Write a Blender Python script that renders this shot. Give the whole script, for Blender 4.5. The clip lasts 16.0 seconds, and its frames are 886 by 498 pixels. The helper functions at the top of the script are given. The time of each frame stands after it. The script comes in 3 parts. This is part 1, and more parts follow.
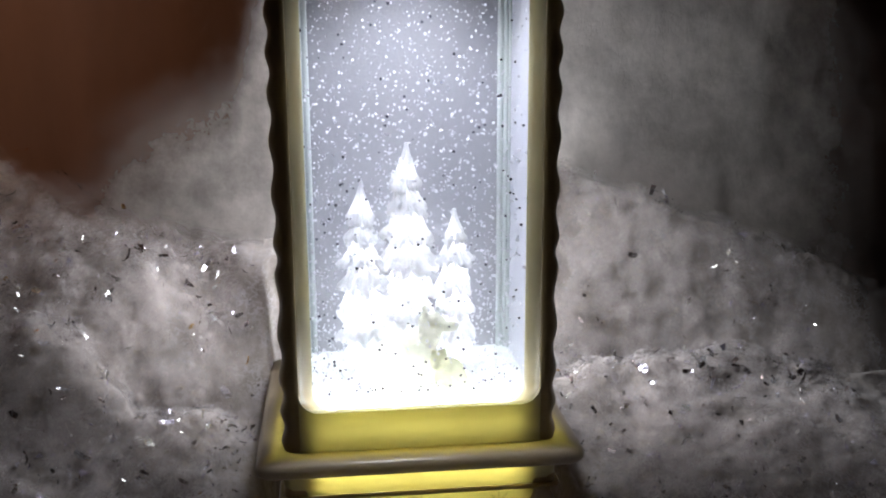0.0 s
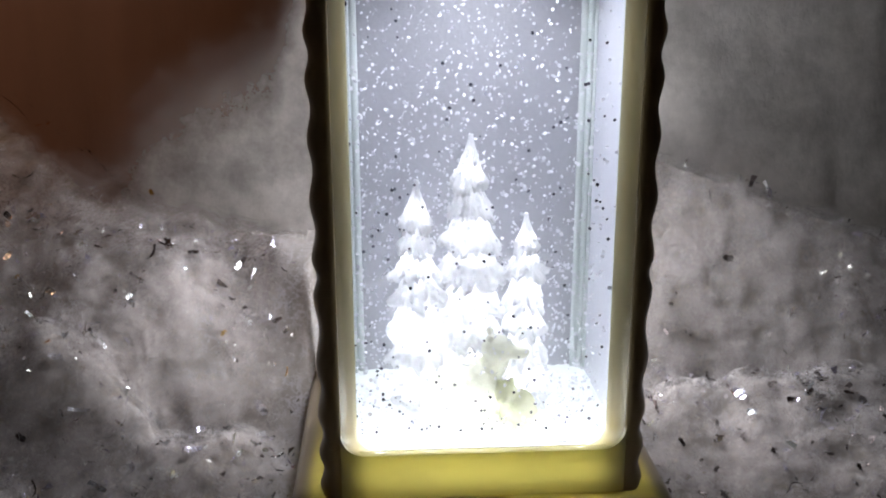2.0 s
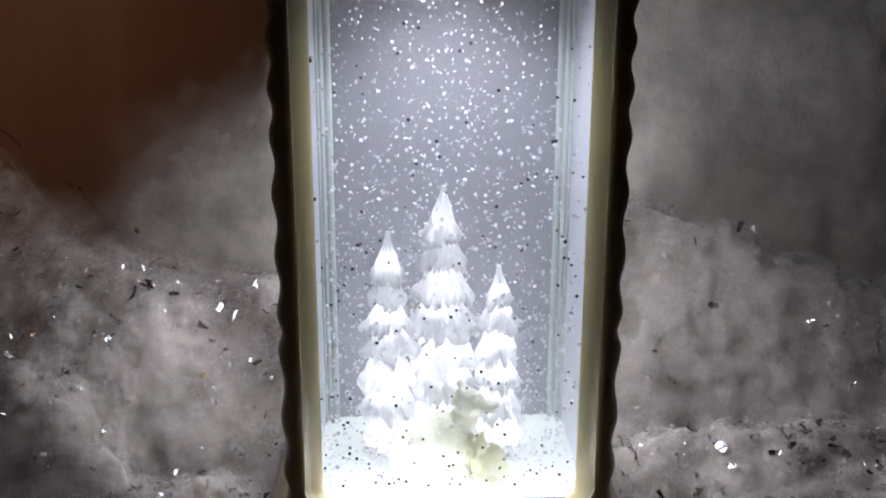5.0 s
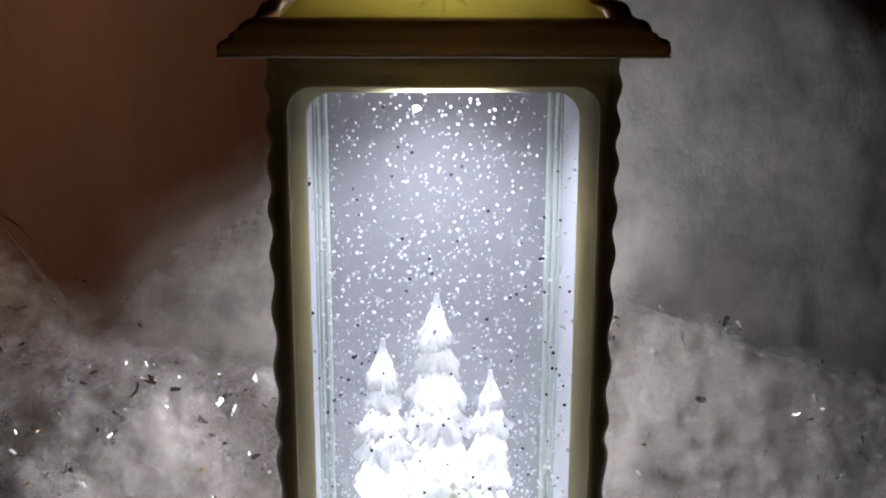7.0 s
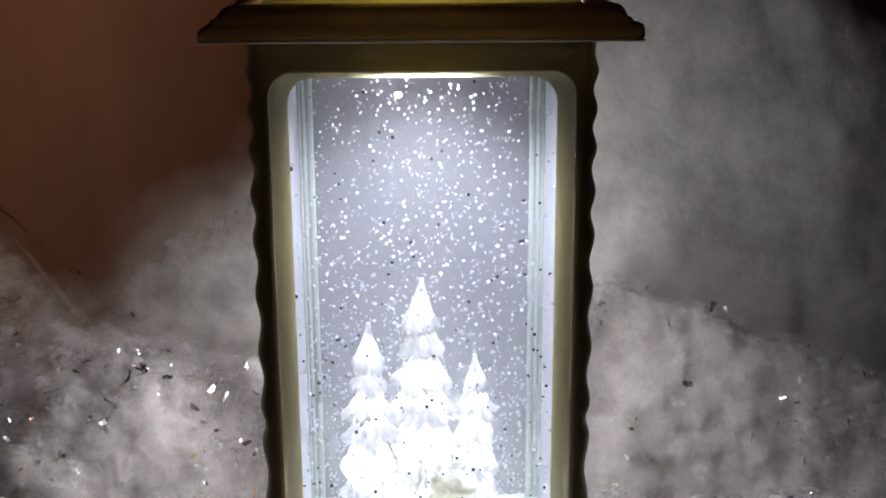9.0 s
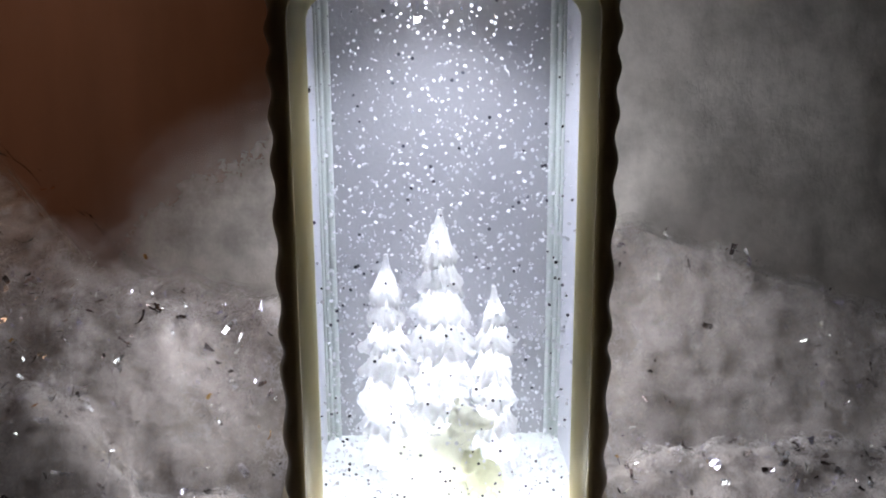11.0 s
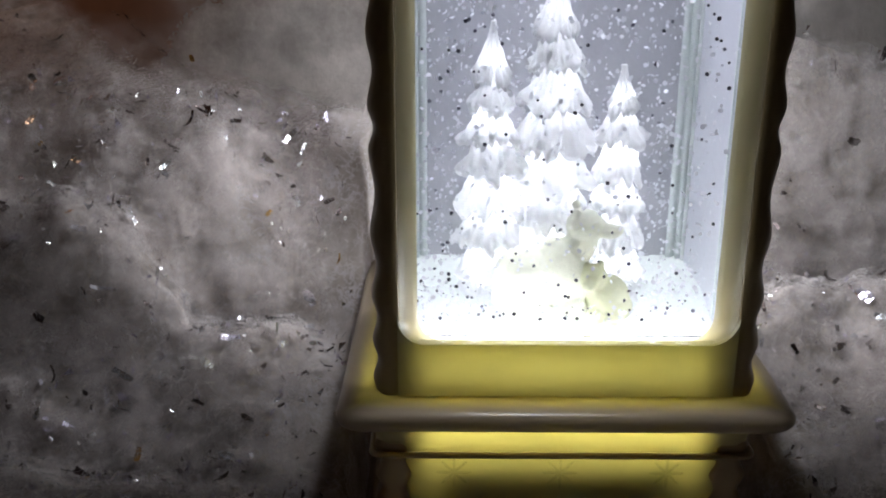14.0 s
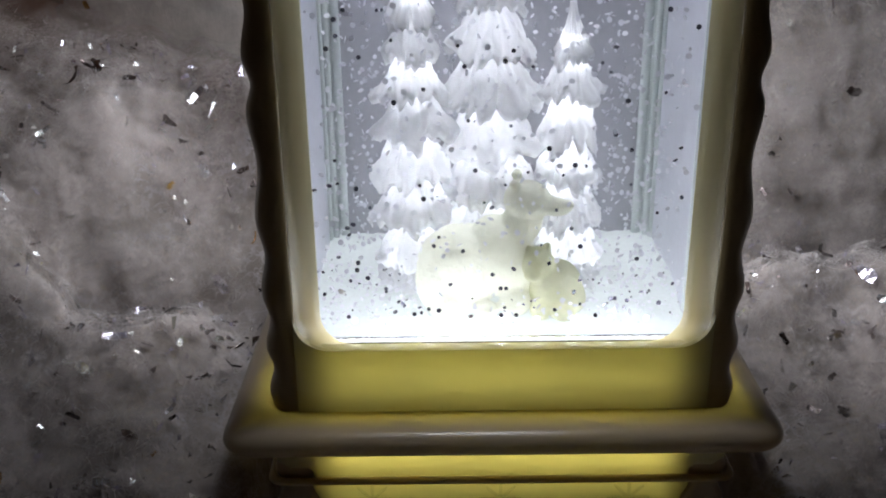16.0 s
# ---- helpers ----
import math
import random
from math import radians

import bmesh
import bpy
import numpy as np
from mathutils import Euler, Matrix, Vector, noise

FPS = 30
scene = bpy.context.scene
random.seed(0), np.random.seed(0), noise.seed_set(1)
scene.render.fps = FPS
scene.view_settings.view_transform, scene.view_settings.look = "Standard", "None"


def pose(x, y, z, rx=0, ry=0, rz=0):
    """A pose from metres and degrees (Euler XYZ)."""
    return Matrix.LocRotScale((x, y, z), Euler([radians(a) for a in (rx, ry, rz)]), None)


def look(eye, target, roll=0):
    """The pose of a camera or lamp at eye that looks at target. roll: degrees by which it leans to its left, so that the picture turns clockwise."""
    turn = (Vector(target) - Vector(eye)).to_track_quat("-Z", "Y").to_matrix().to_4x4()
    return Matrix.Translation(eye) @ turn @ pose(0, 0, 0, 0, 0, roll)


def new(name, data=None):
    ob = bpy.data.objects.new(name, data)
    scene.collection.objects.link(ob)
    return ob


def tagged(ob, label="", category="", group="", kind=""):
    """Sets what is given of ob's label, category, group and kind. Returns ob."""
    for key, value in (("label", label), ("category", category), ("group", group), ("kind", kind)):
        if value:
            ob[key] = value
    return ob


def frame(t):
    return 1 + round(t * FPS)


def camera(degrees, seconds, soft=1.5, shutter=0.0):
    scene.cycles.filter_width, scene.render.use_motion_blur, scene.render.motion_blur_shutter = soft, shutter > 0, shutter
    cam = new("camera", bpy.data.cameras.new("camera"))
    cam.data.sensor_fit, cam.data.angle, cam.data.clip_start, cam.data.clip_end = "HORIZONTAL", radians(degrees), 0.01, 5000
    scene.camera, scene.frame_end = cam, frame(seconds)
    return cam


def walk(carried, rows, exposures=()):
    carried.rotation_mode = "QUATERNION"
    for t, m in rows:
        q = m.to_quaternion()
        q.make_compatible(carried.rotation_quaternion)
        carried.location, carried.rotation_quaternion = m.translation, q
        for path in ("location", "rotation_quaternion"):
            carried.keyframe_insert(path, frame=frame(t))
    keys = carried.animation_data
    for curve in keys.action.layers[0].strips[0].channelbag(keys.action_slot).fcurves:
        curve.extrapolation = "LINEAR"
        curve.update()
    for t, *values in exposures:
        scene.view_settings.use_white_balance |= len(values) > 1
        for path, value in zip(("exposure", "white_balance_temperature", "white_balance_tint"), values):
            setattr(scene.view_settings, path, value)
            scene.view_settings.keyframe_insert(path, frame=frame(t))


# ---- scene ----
cam = camera(48.46, 16.0, soft=1.9)
# seconds, eye in metres, yaw, pitch and roll in degrees
PATH = [
    (0, -0.02643, -0.30341, 0.20422, -6.559, -12.896, -0.280),
    (0.5, -0.02126, -0.29195, 0.21083, -6.042, -13.372, -0.767),
    (1, -0.02340, -0.27858, 0.21389, -5.348, -14.128, -0.695),
    (1.5, -0.02136, -0.26350, 0.21198, -4.651, -15.104, -0.264),
    (2, -0.02482, -0.24792, 0.21151, -3.328, -16.049, -0.135),
    (2.5, -0.02028, -0.23857, 0.21226, -2.201, -16.969, -0.241),
    (3, -0.01484, -0.23652, 0.21015, -1.756, -16.661, -0.117),
    (3.2, -0.01070, -0.23510, 0.21217, -1.427, -17.051, -0.194),
    (5.3, -0.00882, -0.24607, 0.22555, -1.981, -14.738, 0.126),
    (5.5, -0.00725, -0.24757, 0.22862, -1.941, -14.329, 0.016),
    (6, -0.01157, -0.24946, 0.23350, -1.918, -13.478, 0.050),
    (6.5, -0.01007, -0.24990, 0.23739, -2.046, -12.962, 0.151),
    (7, -0.00793, -0.25114, 0.24057, -1.973, -12.201, 0.118),
    (7.5, -0.00353, -0.25685, 0.24335, -1.854, -11.649, -0.046),
    (8, -0.00264, -0.25936, 0.24327, -1.864, -11.224, -0.142),
    (8.5, -0.00152, -0.25573, 0.24089, -1.830, -11.930, -0.299),
    (10.8, -0.00338, -0.25654, 0.22415, -1.075, -12.839, -0.432),
    (11, -0.00503, -0.25395, 0.22244, -1.202, -13.599, -0.347),
    (11.5, -0.00915, -0.25250, 0.21402, -0.685, -14.776, -0.326),
    (12, -0.01545, -0.25152, 0.20342, -0.045, -15.929, -0.365),
    (12.5, -0.02268, -0.24713, 0.19267, 0.512, -17.373, -0.334),
    (13, -0.02729, -0.24117, 0.18271, 0.765, -18.303, -0.204),
    (13.5, -0.02802, -0.22727, 0.17876, 0.806, -19.303, -0.088),
    (14, -0.02681, -0.21073, 0.17968, 0.402, -19.644, 0.063),
    (14.5, -0.02521, -0.19522, 0.17716, 0.021, -20.481, 0.034),
    (15, -0.02272, -0.17965, 0.17067, -0.713, -21.712, 0.095),
    (15.5, -0.01743, -0.17276, 0.17007, -0.688, -22.234, -0.208),
    (16, -0.00964, -0.16725, 0.16970, 0.216, -22.228, -0.693),
]
walk(cam, [(t, pose(x, y, z, 90 + pitch, 0, yaw) @ pose(0, 0, 0, 0, 0, roll)) for t, x, y, z, yaw, pitch, roll in PATH],
     exposures=[(0, 0.21), (1.5, 0.22), (2.0, 0.12), (2.5, -0.08), (3, -0.2), (5.5, -0.17), (6.5, -0.03), (7.5, 0.26), (8.5, 0.26), (11, 0.08), (12, -0.04), (13, -0.06), (14, -0.16), (15, -0.41), (16, -0.57)])

# ---- light and world ----
world = bpy.data.worlds.new("world")
world.use_nodes = True
world.node_tree.nodes["Background"].inputs[0].default_value = (1.0, 0.62, 0.38, 1)
world.node_tree.nodes["Background"].inputs[1].default_value = 0.03
scene.world = world

CX, CY = 0.001, 0.047          # the lantern's upright axis
FLOOR_Z = 0.0795


def lamp(name, kind, place, watts, colour, size=0.004, rot=(0, 0, 0), spread=180):
    data = bpy.data.lights.new(name, kind)
    data.energy, data.color = watts, colour
    if kind == "AREA":
        data.shape, data.size = "DISK", size
        data.spread = radians(spread)
    else:
        data.shadow_soft_size = size
    ob = new(name, data)
    ob.matrix_world = pose(*place, *rot)
    return ob


COOL = (0.905, 0.945, 0.99)
lamp("lid_led", "AREA", (CX, 0.021, 0.2338), 0.055, COOL, 0.034, spread=115)
# added lamps, unseen behind the tank, that brighten the batting through the side windows
for side in (-1, 1):
    glow = lamp("side_fill", "AREA", (CX + side * 0.012, 0.071, 0.150), 0.118 if side < 0 else 0.18, COOL, 0.018)
    glow.data.shape, glow.data.size_y = "RECTANGLE", 0.118
    glow.matrix_world = look((CX + side * 0.012, 0.071, 0.150), (CX + side * 0.112, 0.060, 0.122))
# unseen lamp behind the back pane, added to light the batting backdrop
lamp("lid_led", "POINT", (CX, 0.078, 0.2205), 0.08, COOL, 0.002)
for dx in (-0.029, -0.0218, -0.0145, -0.0073, 0.0, 0.0073, 0.0145, 0.0218, 0.029):
    lamp("floor_led", "POINT", (CX + dx, 0.0092, 0.0824), 0.0044, COOL, 0.0005)
# unseen lamps added inside the trees and bear so their plastic glows
for x, y, z, w in ((-0.0162, 0.0335, 0.096, 0.008), (-0.0162, 0.0335, 0.112, 0.006), (-0.0162, 0.0335, 0.127, 0.004), (-0.0162, 0.0335, 0.1395, 0.0022),
                   (0.0002, 0.0395, 0.099, 0.009), (0.0002, 0.0395, 0.118, 0.008), (0.0002, 0.0395, 0.135, 0.005), (0.0002, 0.0395, 0.1495, 0.0026),
                   (0.0164, 0.0345, 0.093, 0.007), (0.0164, 0.0345, 0.107, 0.005), (0.0164, 0.0345, 0.119, 0.003), (0.0164, 0.0345, 0.1305, 0.0018),
                   (-0.0055, 0.0225, 0.0885, 0.0030)):
    lamp("figure_fill", "POINT", (x, y, z), w * 1.5, COOL, 0.0012)
# an assumed warm lamp, out of view, added and aimed to brighten the wall behind
warm = lamp("warm_wall_fill", "AREA", (-0.36, 0.02, 0.52), 0.115, (1.0, 0.58, 0.34), 0.05, spread=85)
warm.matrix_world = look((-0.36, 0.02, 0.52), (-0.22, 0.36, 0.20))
for dx in (-0.030, -0.015, 0.0, 0.015, 0.030):
    lamp("base_led", "POINT", (CX + dx, 0.0120, 0.0590), 0.018, (1.0, 0.97, 0.86), 0.003)
lamp("roof_led", "POINT", (CX, 0.035, 0.2485), 0.07, (1.0, 0.97, 0.86), 0.004)


# ---- materials ----
class Nodes:
    def __init__(self, name):
        self.mat = bpy.data.materials.new(name)
        self.mat.use_nodes = True
        self.tree = self.mat.node_tree
        self.tree.nodes.clear()
        self.out = self.tree.nodes.new("ShaderNodeOutputMaterial")

    def add(self, kind, **inputs):
        node = self.tree.nodes.new(kind)
        for key, value in inputs.items():
            if key in ("operation", "blend_type", "data_type", "noise_dimensions", "feature"):
                setattr(node, key, value)
                continue
            slot = node.inputs[int(key[1:])] if key[0] == "i" and key[1:].isdigit() else node.inputs[key.replace("_", " ")]
            if isinstance(value, bpy.types.NodeSocket):
                self.tree.links.new(value, slot)
            else:
                slot.default_value = value
        return node

    def coords(self, scale):
        tc = self.add("ShaderNodeTexCoord")
        m = self.add("ShaderNodeMapping", Scale=scale)
        self.tree.links.new(tc.outputs["Object"], m.inputs["Vector"])
        return m.outputs[0]

    def noise(self, vec, scale, detail=4.0, rough=0.6):
        return self.add("ShaderNodeTexNoise", Vector=vec, Scale=scale, Detail=detail, Roughness=rough).outputs["Fac"]

    def ramp(self, fac, stops):
        r = self.add("ShaderNodeValToRGB", Fac=fac)
        el = r.color_ramp.elements
        while len(el) < len(stops):
            el.new(0.5)
        for e, (p, c) in zip(el, stops):
            e.position, e.color = p, (*c, 1)
        return r.outputs["Color"]

    def done(self, shader):
        self.tree.links.new(shader.outputs[0], self.out.inputs["Surface"])
        return self.mat


def batting_material(name, low, high, fine, coarse, bump=0.5, through_light=0.25, torn=False, flecks=True):
    n = Nodes(name)
    v = n.coords((1, 1, 1))
    big = n.noise(v, coarse, 4, 0.65)
    small = n.noise(v, fine, 6, 0.7)
    streak = n.noise(n.coords((1, 1, 0.6)), fine * 2.3, 4, 0.7)
    mixed = n.add("ShaderNodeMath", operation="ADD", i0=big, i1=small)
    blend = n.add("ShaderNodeMath", operation="MULTIPLY", i0=big, i1=1.1)
    half = n.add("ShaderNodeMath", operation="MULTIPLY_ADD", i0=mixed.outputs[0], i1=0.24, i2=blend.outputs[0])
    half = n.add("ShaderNodeMath", operation="MULTIPLY", i0=half.outputs[0], i1=0.63)
    col = n.ramp(half.outputs[0], [(0.34, low), (0.66, high)])
    if flecks:
        # wisps: thin curved filaments of denser fibre, in drifts
        strand = None
        for scale, shift in ((150, 0.5), (290, 0.49)):
            f = n.noise(v, scale, 2.5, 0.55)
            d = n.add("ShaderNodeMath", operation="SUBTRACT", i0=f, i1=shift)
            d = n.add("ShaderNodeMath", operation="ABSOLUTE", i0=d.outputs[0])
            line = n.add("ShaderNodeMapRange", i0=d.outputs[0], i1=0.0, i2=0.03, i3=1.0, i4=0.0).outputs[0]
            strand = line if strand is None else n.add("ShaderNodeMath", operation="MAXIMUM", i0=strand, i1=line).outputs[0]
        drift = n.add("ShaderNodeMapRange", i0=n.noise(v, 75, 4, 0.6), i1=0.40, i2=0.64, i3=0.05, i4=0.92).outputs[0]
        fac = n.add("ShaderNodeMath", operation="MULTIPLY", i0=strand, i1=drift)
        fleck = n.add("ShaderNodeMixRGB", Fac=fac.outputs[0], Color1=col, Color2=(0.95, 0.92, 0.97, 1))
        col = fleck.outputs[0]
    h = n.add("ShaderNodeMath", operation="ADD", i0=small, i1=streak)
    b = n.add("ShaderNodeBump", Strength=bump, Distance=0.0016, Height=h.outputs[0])
    d = n.add("ShaderNodeBsdfDiffuse", Color=col, Roughness=1.0, Normal=b.outputs[0])
    t = n.add("ShaderNodeBsdfTranslucent", Color=col, Normal=b.outputs[0])
    mixed = n.add("ShaderNodeMixShader", Fac=through_light, i1=d.outputs[0], i2=t.outputs[0])
    if not torn:
        return n.done(mixed)
    at = n.add("ShaderNodeAttribute")
    at.attribute_name = "wadding"
    wisp = n.add("ShaderNodeMath", operation="MULTIPLY_ADD", i0=n.noise(v, 70, 5, 0.7), i1=0.5, i2=-0.25)
    s1 = n.add("ShaderNodeMath", operation="ADD", i0=at.outputs["Fac"], i1=wisp.outputs[0])
    s2 = n.add("ShaderNodeMapRange", i0=s1.outputs[0], i1=0.0, i2=0.9)
    s2.interpolation_type = "SMOOTHSTEP"
    gap = n.add("ShaderNodeBsdfTransparent")
    return n.done(n.add("ShaderNodeMixShader", i0=s2.outputs[0], i1=gap.outputs[0], i2=mixed.outputs[0]))


def fluff_material(name, colour, scale, cut):
    """A loose layer of curled fibres with open gaps between them."""
    n = Nodes(name)
    v = n.coords((1, 1, 1))
    hair = None
    for k, level in ((1.0, 0.5), (1.9, 0.49), (3.3, 0.5)):
        f = n.add("ShaderNodeTexNoise", Vector=v, Scale=scale * k, Detail=3.0, Roughness=0.6, Distortion=0.9).outputs["Fac"]
        d = n.add("ShaderNodeMath", operation="SUBTRACT", i0=f, i1=level)
        d = n.add("ShaderNodeMath", operation="ABSOLUTE", i0=d.outputs[0])
        line = n.add("ShaderNodeMapRange", i0=d.outputs[0], i1=0.0, i2=0.055, i3=1.0, i4=0.0).outputs[0]
        hair = line if hair is None else n.add("ShaderNodeMath", operation="MAXIMUM", i0=hair, i1=line).outputs[0]
    tuft = n.add("ShaderNodeMapRange", i0=n.noise(v, 95, 4, 0.65), i1=cut - 0.09, i2=cut + 0.16, i3=0.0, i4=0.8).outputs[0]
    at = n.add("ShaderNodeAttribute")
    at.attribute_name = "wadding"
    haze = n.add("ShaderNodeMath", operation="MULTIPLY_ADD", i0=hair, i1=0.88, i2=0.12)
    body = n.add("ShaderNodeMath", operation="MULTIPLY", i0=haze.outputs[0], i1=tuft)
    body = n.add("ShaderNodeMath", operation="MULTIPLY", i0=body.outputs[0], i1=at.outputs["Fac"])
    d = n.add("ShaderNodeBsdfDiffuse", Color=(*colour, 1), Roughness=1.0)
    t = n.add("ShaderNodeBsdfTranslucent", Color=(*colour, 1))
    fibre = n.add("ShaderNodeMixShader", Fac=0.45, i1=d.outputs[0], i2=t.outputs[0])
    gap = n.add("ShaderNodeBsdfTransparent")
    return n.done(n.add("ShaderNodeMixShader", i0=body.outputs[0], i1=gap.outputs[0], i2=fibre.outputs[0]))


def plastic_material(name, colour, glow, fac, rough=0.35, deep=0.0, span=None, round_it=False):
    """Moulded cream plastic: a glossy coat over a body that lets light through."""
    n = Nodes(name)
    v = n.coords((1, 1, 1))
    cloud = n.noise(v, 45, 3)
    col = n.ramp(cloud, [(0.3, tuple(c * 0.9 for c in colour)), (0.7, colour)])
    gl = n.ramp(cloud, [(0.3, tuple(c * 0.88 for c in glow)), (0.7, glow)])
    b = n.add("ShaderNodeBump", Strength=0.08, Distance=0.0006, Height=n.noise(v, 700, 3))
    d = n.add("ShaderNodeBsdfPrincipled", Base_Color=col, Roughness=rough, Normal=b.outputs[0])
    t = n.add("ShaderNodeBsdfTranslucent", Color=gl)
    out = n.add("ShaderNodeMixShader", Fac=fac, i1=d.outputs[0], i2=t.outputs[0])
    if span:
        # paints the glow's fade: less light is let through between these two half widths
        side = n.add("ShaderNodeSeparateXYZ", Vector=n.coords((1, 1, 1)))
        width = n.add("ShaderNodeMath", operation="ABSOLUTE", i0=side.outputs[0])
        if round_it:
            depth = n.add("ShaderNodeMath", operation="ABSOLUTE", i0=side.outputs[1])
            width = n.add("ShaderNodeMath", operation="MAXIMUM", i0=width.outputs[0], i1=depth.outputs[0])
        body = n.add("ShaderNodeMapRange", i0=width.outputs[0], i1=span[0], i2=span[1], i3=fac, i4=0.03)
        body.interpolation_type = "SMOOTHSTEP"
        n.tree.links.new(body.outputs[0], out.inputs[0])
    return n.done(out)


def relief_material(name, colour, clear):
    """A shallow relief in lit plastic that hardly stops the light."""
    n = Nodes(name)
    gap = n.add("ShaderNodeBsdfTransparent")
    d = n.add("ShaderNodeBsdfDiffuse", Color=(*colour, 1))
    return n.done(n.add("ShaderNodeMixShader", Fac=1 - clear, i1=gap.outputs[0], i2=d.outputs[0]))


def glass_material(name, tint=(1, 1, 1), ior=1.12):
    n = Nodes(name)
    g = n.add("ShaderNodeBsdfGlass", Color=(*tint, 1), Roughness=0.0, IOR=ior)
    return n.done(g)


def figure_material(name, colour, fac=0.25, grain=900, relief=0.25):
    n = Nodes(name)
    v = n.coords((1, 1, 1))
    small = n.noise(v, grain, 4)
    col = n.ramp(small, [(0.3, tuple(c * 0.93 for c in colour)), (0.7, colour)])
    b = n.add("ShaderNodeBump", Strength=relief, Distance=0.0006, Height=small)
    d = n.add("ShaderNodeBsdfPrincipled", Base_Color=col, Roughness=0.5, Normal=b.outputs[0])
    t = n.add("ShaderNodeBsdfTranslucent", Color=col, Normal=b.outputs[0])
    return n.done(n.add("ShaderNodeMixShader", Fac=fac, i1=d.outputs[0], i2=t.outputs[0]))


def foil_material(name, colours, rough=0.12, metal=1.0):
    n = Nodes(name)
    rnd = n.add("ShaderNodeNewGeometry").outputs["Random Per Island"]
    obr = n.add("ShaderNodeObjectInfo").outputs["Random"]
    s = n.add("ShaderNodeMath", operation="ADD", i0=rnd, i1=obr)
    f = n.add("ShaderNodeMath", operation="FRACT", i0=s.outputs[0])
    col = n.ramp(f.outputs[0], [(i / len(colours), c) for i, c in enumerate(colours)])
    col.node.color_ramp.interpolation = "CONSTANT"
    b = n.add("ShaderNodeBump", Strength=0.4, Distance=0.0005, Height=n.noise(n.coords((1, 1, 1)), 900, 2))
    return n.done(n.add("ShaderNodeBsdfPrincipled", Base_Color=col, Metallic=metal, Roughness=rough, Normal=b.outputs[0]))


def emit_material(name, colour, strength):
    n = Nodes(name)
    return n.done(n.add("ShaderNodeEmission", Color=(*colour, 1), Strength=strength))


def wall_material(name, low, high):
    n = Nodes(name)
    v = n.coords((1, 1, 0.2))
    col = n.ramp(n.noise(v, 14, 5), [(0.3, low), (0.7, high)])
    b = n.add("ShaderNodeBump", Strength=0.2, Distance=0.002, Height=n.noise(v, 120, 4))
    return n.done(n.add("ShaderNodeBsdfPrincipled", Base_Color=col, Roughness=0.6, Normal=b.outputs[0]))


SNOW = batting_material("snow_batting", (0.43, 0.37, 0.33), (0.86, 0.80, 0.79), 260, 55, 0.10, 0.35, True)
FELT = batting_material("upright_batting", (0.45, 0.42, 0.40), (0.77, 0.72, 0.69), 130, 40, 0.35, 0.2, True, False)
FIBRE = batting_material("fibre", (0.70, 0.66, 0.66), (0.86, 0.82, 0.83), 300, 40, 0.1, 0.35)
# one cream plastic: panels get its lit tone; frame, posts, roof a shaded tone
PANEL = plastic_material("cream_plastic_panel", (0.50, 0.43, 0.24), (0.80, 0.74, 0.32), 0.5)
FRAME = plastic_material("cream_plastic_shaded_frame", (0.36, 0.27, 0.13), (0.66, 0.55, 0.24), 0.24, span=(0.0350, 0.0440))
SILL = plastic_material("cream_plastic_sill", (0.44, 0.39, 0.22), (0.82, 0.77, 0.38), 0.52, span=(0.0310, 0.0420))
THIN = relief_material("cream_plastic_thin", (0.50, 0.43, 0.24), 0.86)
POST = plastic_material("cream_plastic_shaded_post", (0.36, 0.27, 0.15), (0.4, 0.3, 0.1), 0.04)
RIM = plastic_material("cream_plastic_rim", (0.33, 0.26, 0.19), (0.90, 0.84, 0.42), 0.72, 0.3, span=(0.0476, 0.0526), round_it=True)
# cool pale tone paints the side and rear bevels as washed out by light
PALE = figure_material("cream_plastic_lit_bevel", (0.55, 0.57, 0.62), 0.3)
# dark base and bright glow colour: the bevel's fade into the frame is painted
BEVEL = plastic_material("cream_plastic_bevel", (0.20, 0.165, 0.085), (0.90, 0.85, 0.55), 0.72, 0.4, span=(0.0358, 0.0402))
ROOF = plastic_material("cream_plastic_shaded_roof", (0.30, 0.155, 0.085), (0.45, 0.25, 0.08), 0.05, 0.35)
GLASS = glass_material("clear_acrylic", (0.958, 0.960, 1.0))
WHITE = figure_material("white_figure_plastic", (0.90, 0.90, 0.90), 0.45)
BEAR = figure_material("cream_figure_plastic", (0.92, 0.92, 0.80), 0.3, 420, 0.9)
CUB = figure_material("yellowish_figure_plastic", (0.90, 0.90, 0.68), 0.3, 420, 0.8)
GLITTER = figure_material("white_glitter", (0.95, 0.95, 0.97), 0.3)
# dark colour stands in for the backlit face of the same glitter
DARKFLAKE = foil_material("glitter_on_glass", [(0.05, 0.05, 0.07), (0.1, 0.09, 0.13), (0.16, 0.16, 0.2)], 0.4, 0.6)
FOIL = foil_material("iridescent_foil", [(0.11, 0.08, 0.075), (0.95, 0.95, 1.0), (0.18, 0.14, 0.14), (0.86, 0.82, 1.0), (0.26, 0.22, 0.22), (0.98, 0.98, 0.95), (0.95, 0.93, 1.0)], 0.2, 0.85)
CRUMB = foil_material("bright_foil", [(0.95, 0.95, 1.0), (0.84, 0.80, 1.0), (0.25, 0.2, 0.2), (0.98, 0.97, 0.93)], 0.22, 0.8)
GOLD = foil_material("gold_foil", [(0.9, 0.55, 0.12), (0.95, 0.7, 0.3), (0.8, 0.35, 0.08)])
PLATE = emit_material("lit_diffuser", (0.95, 0.98, 1.0), 1.9)
BOXMAT = wall_material("battery_box_plastic", (0.10, 0.08, 0.05), (0.14, 0.11, 0.07))
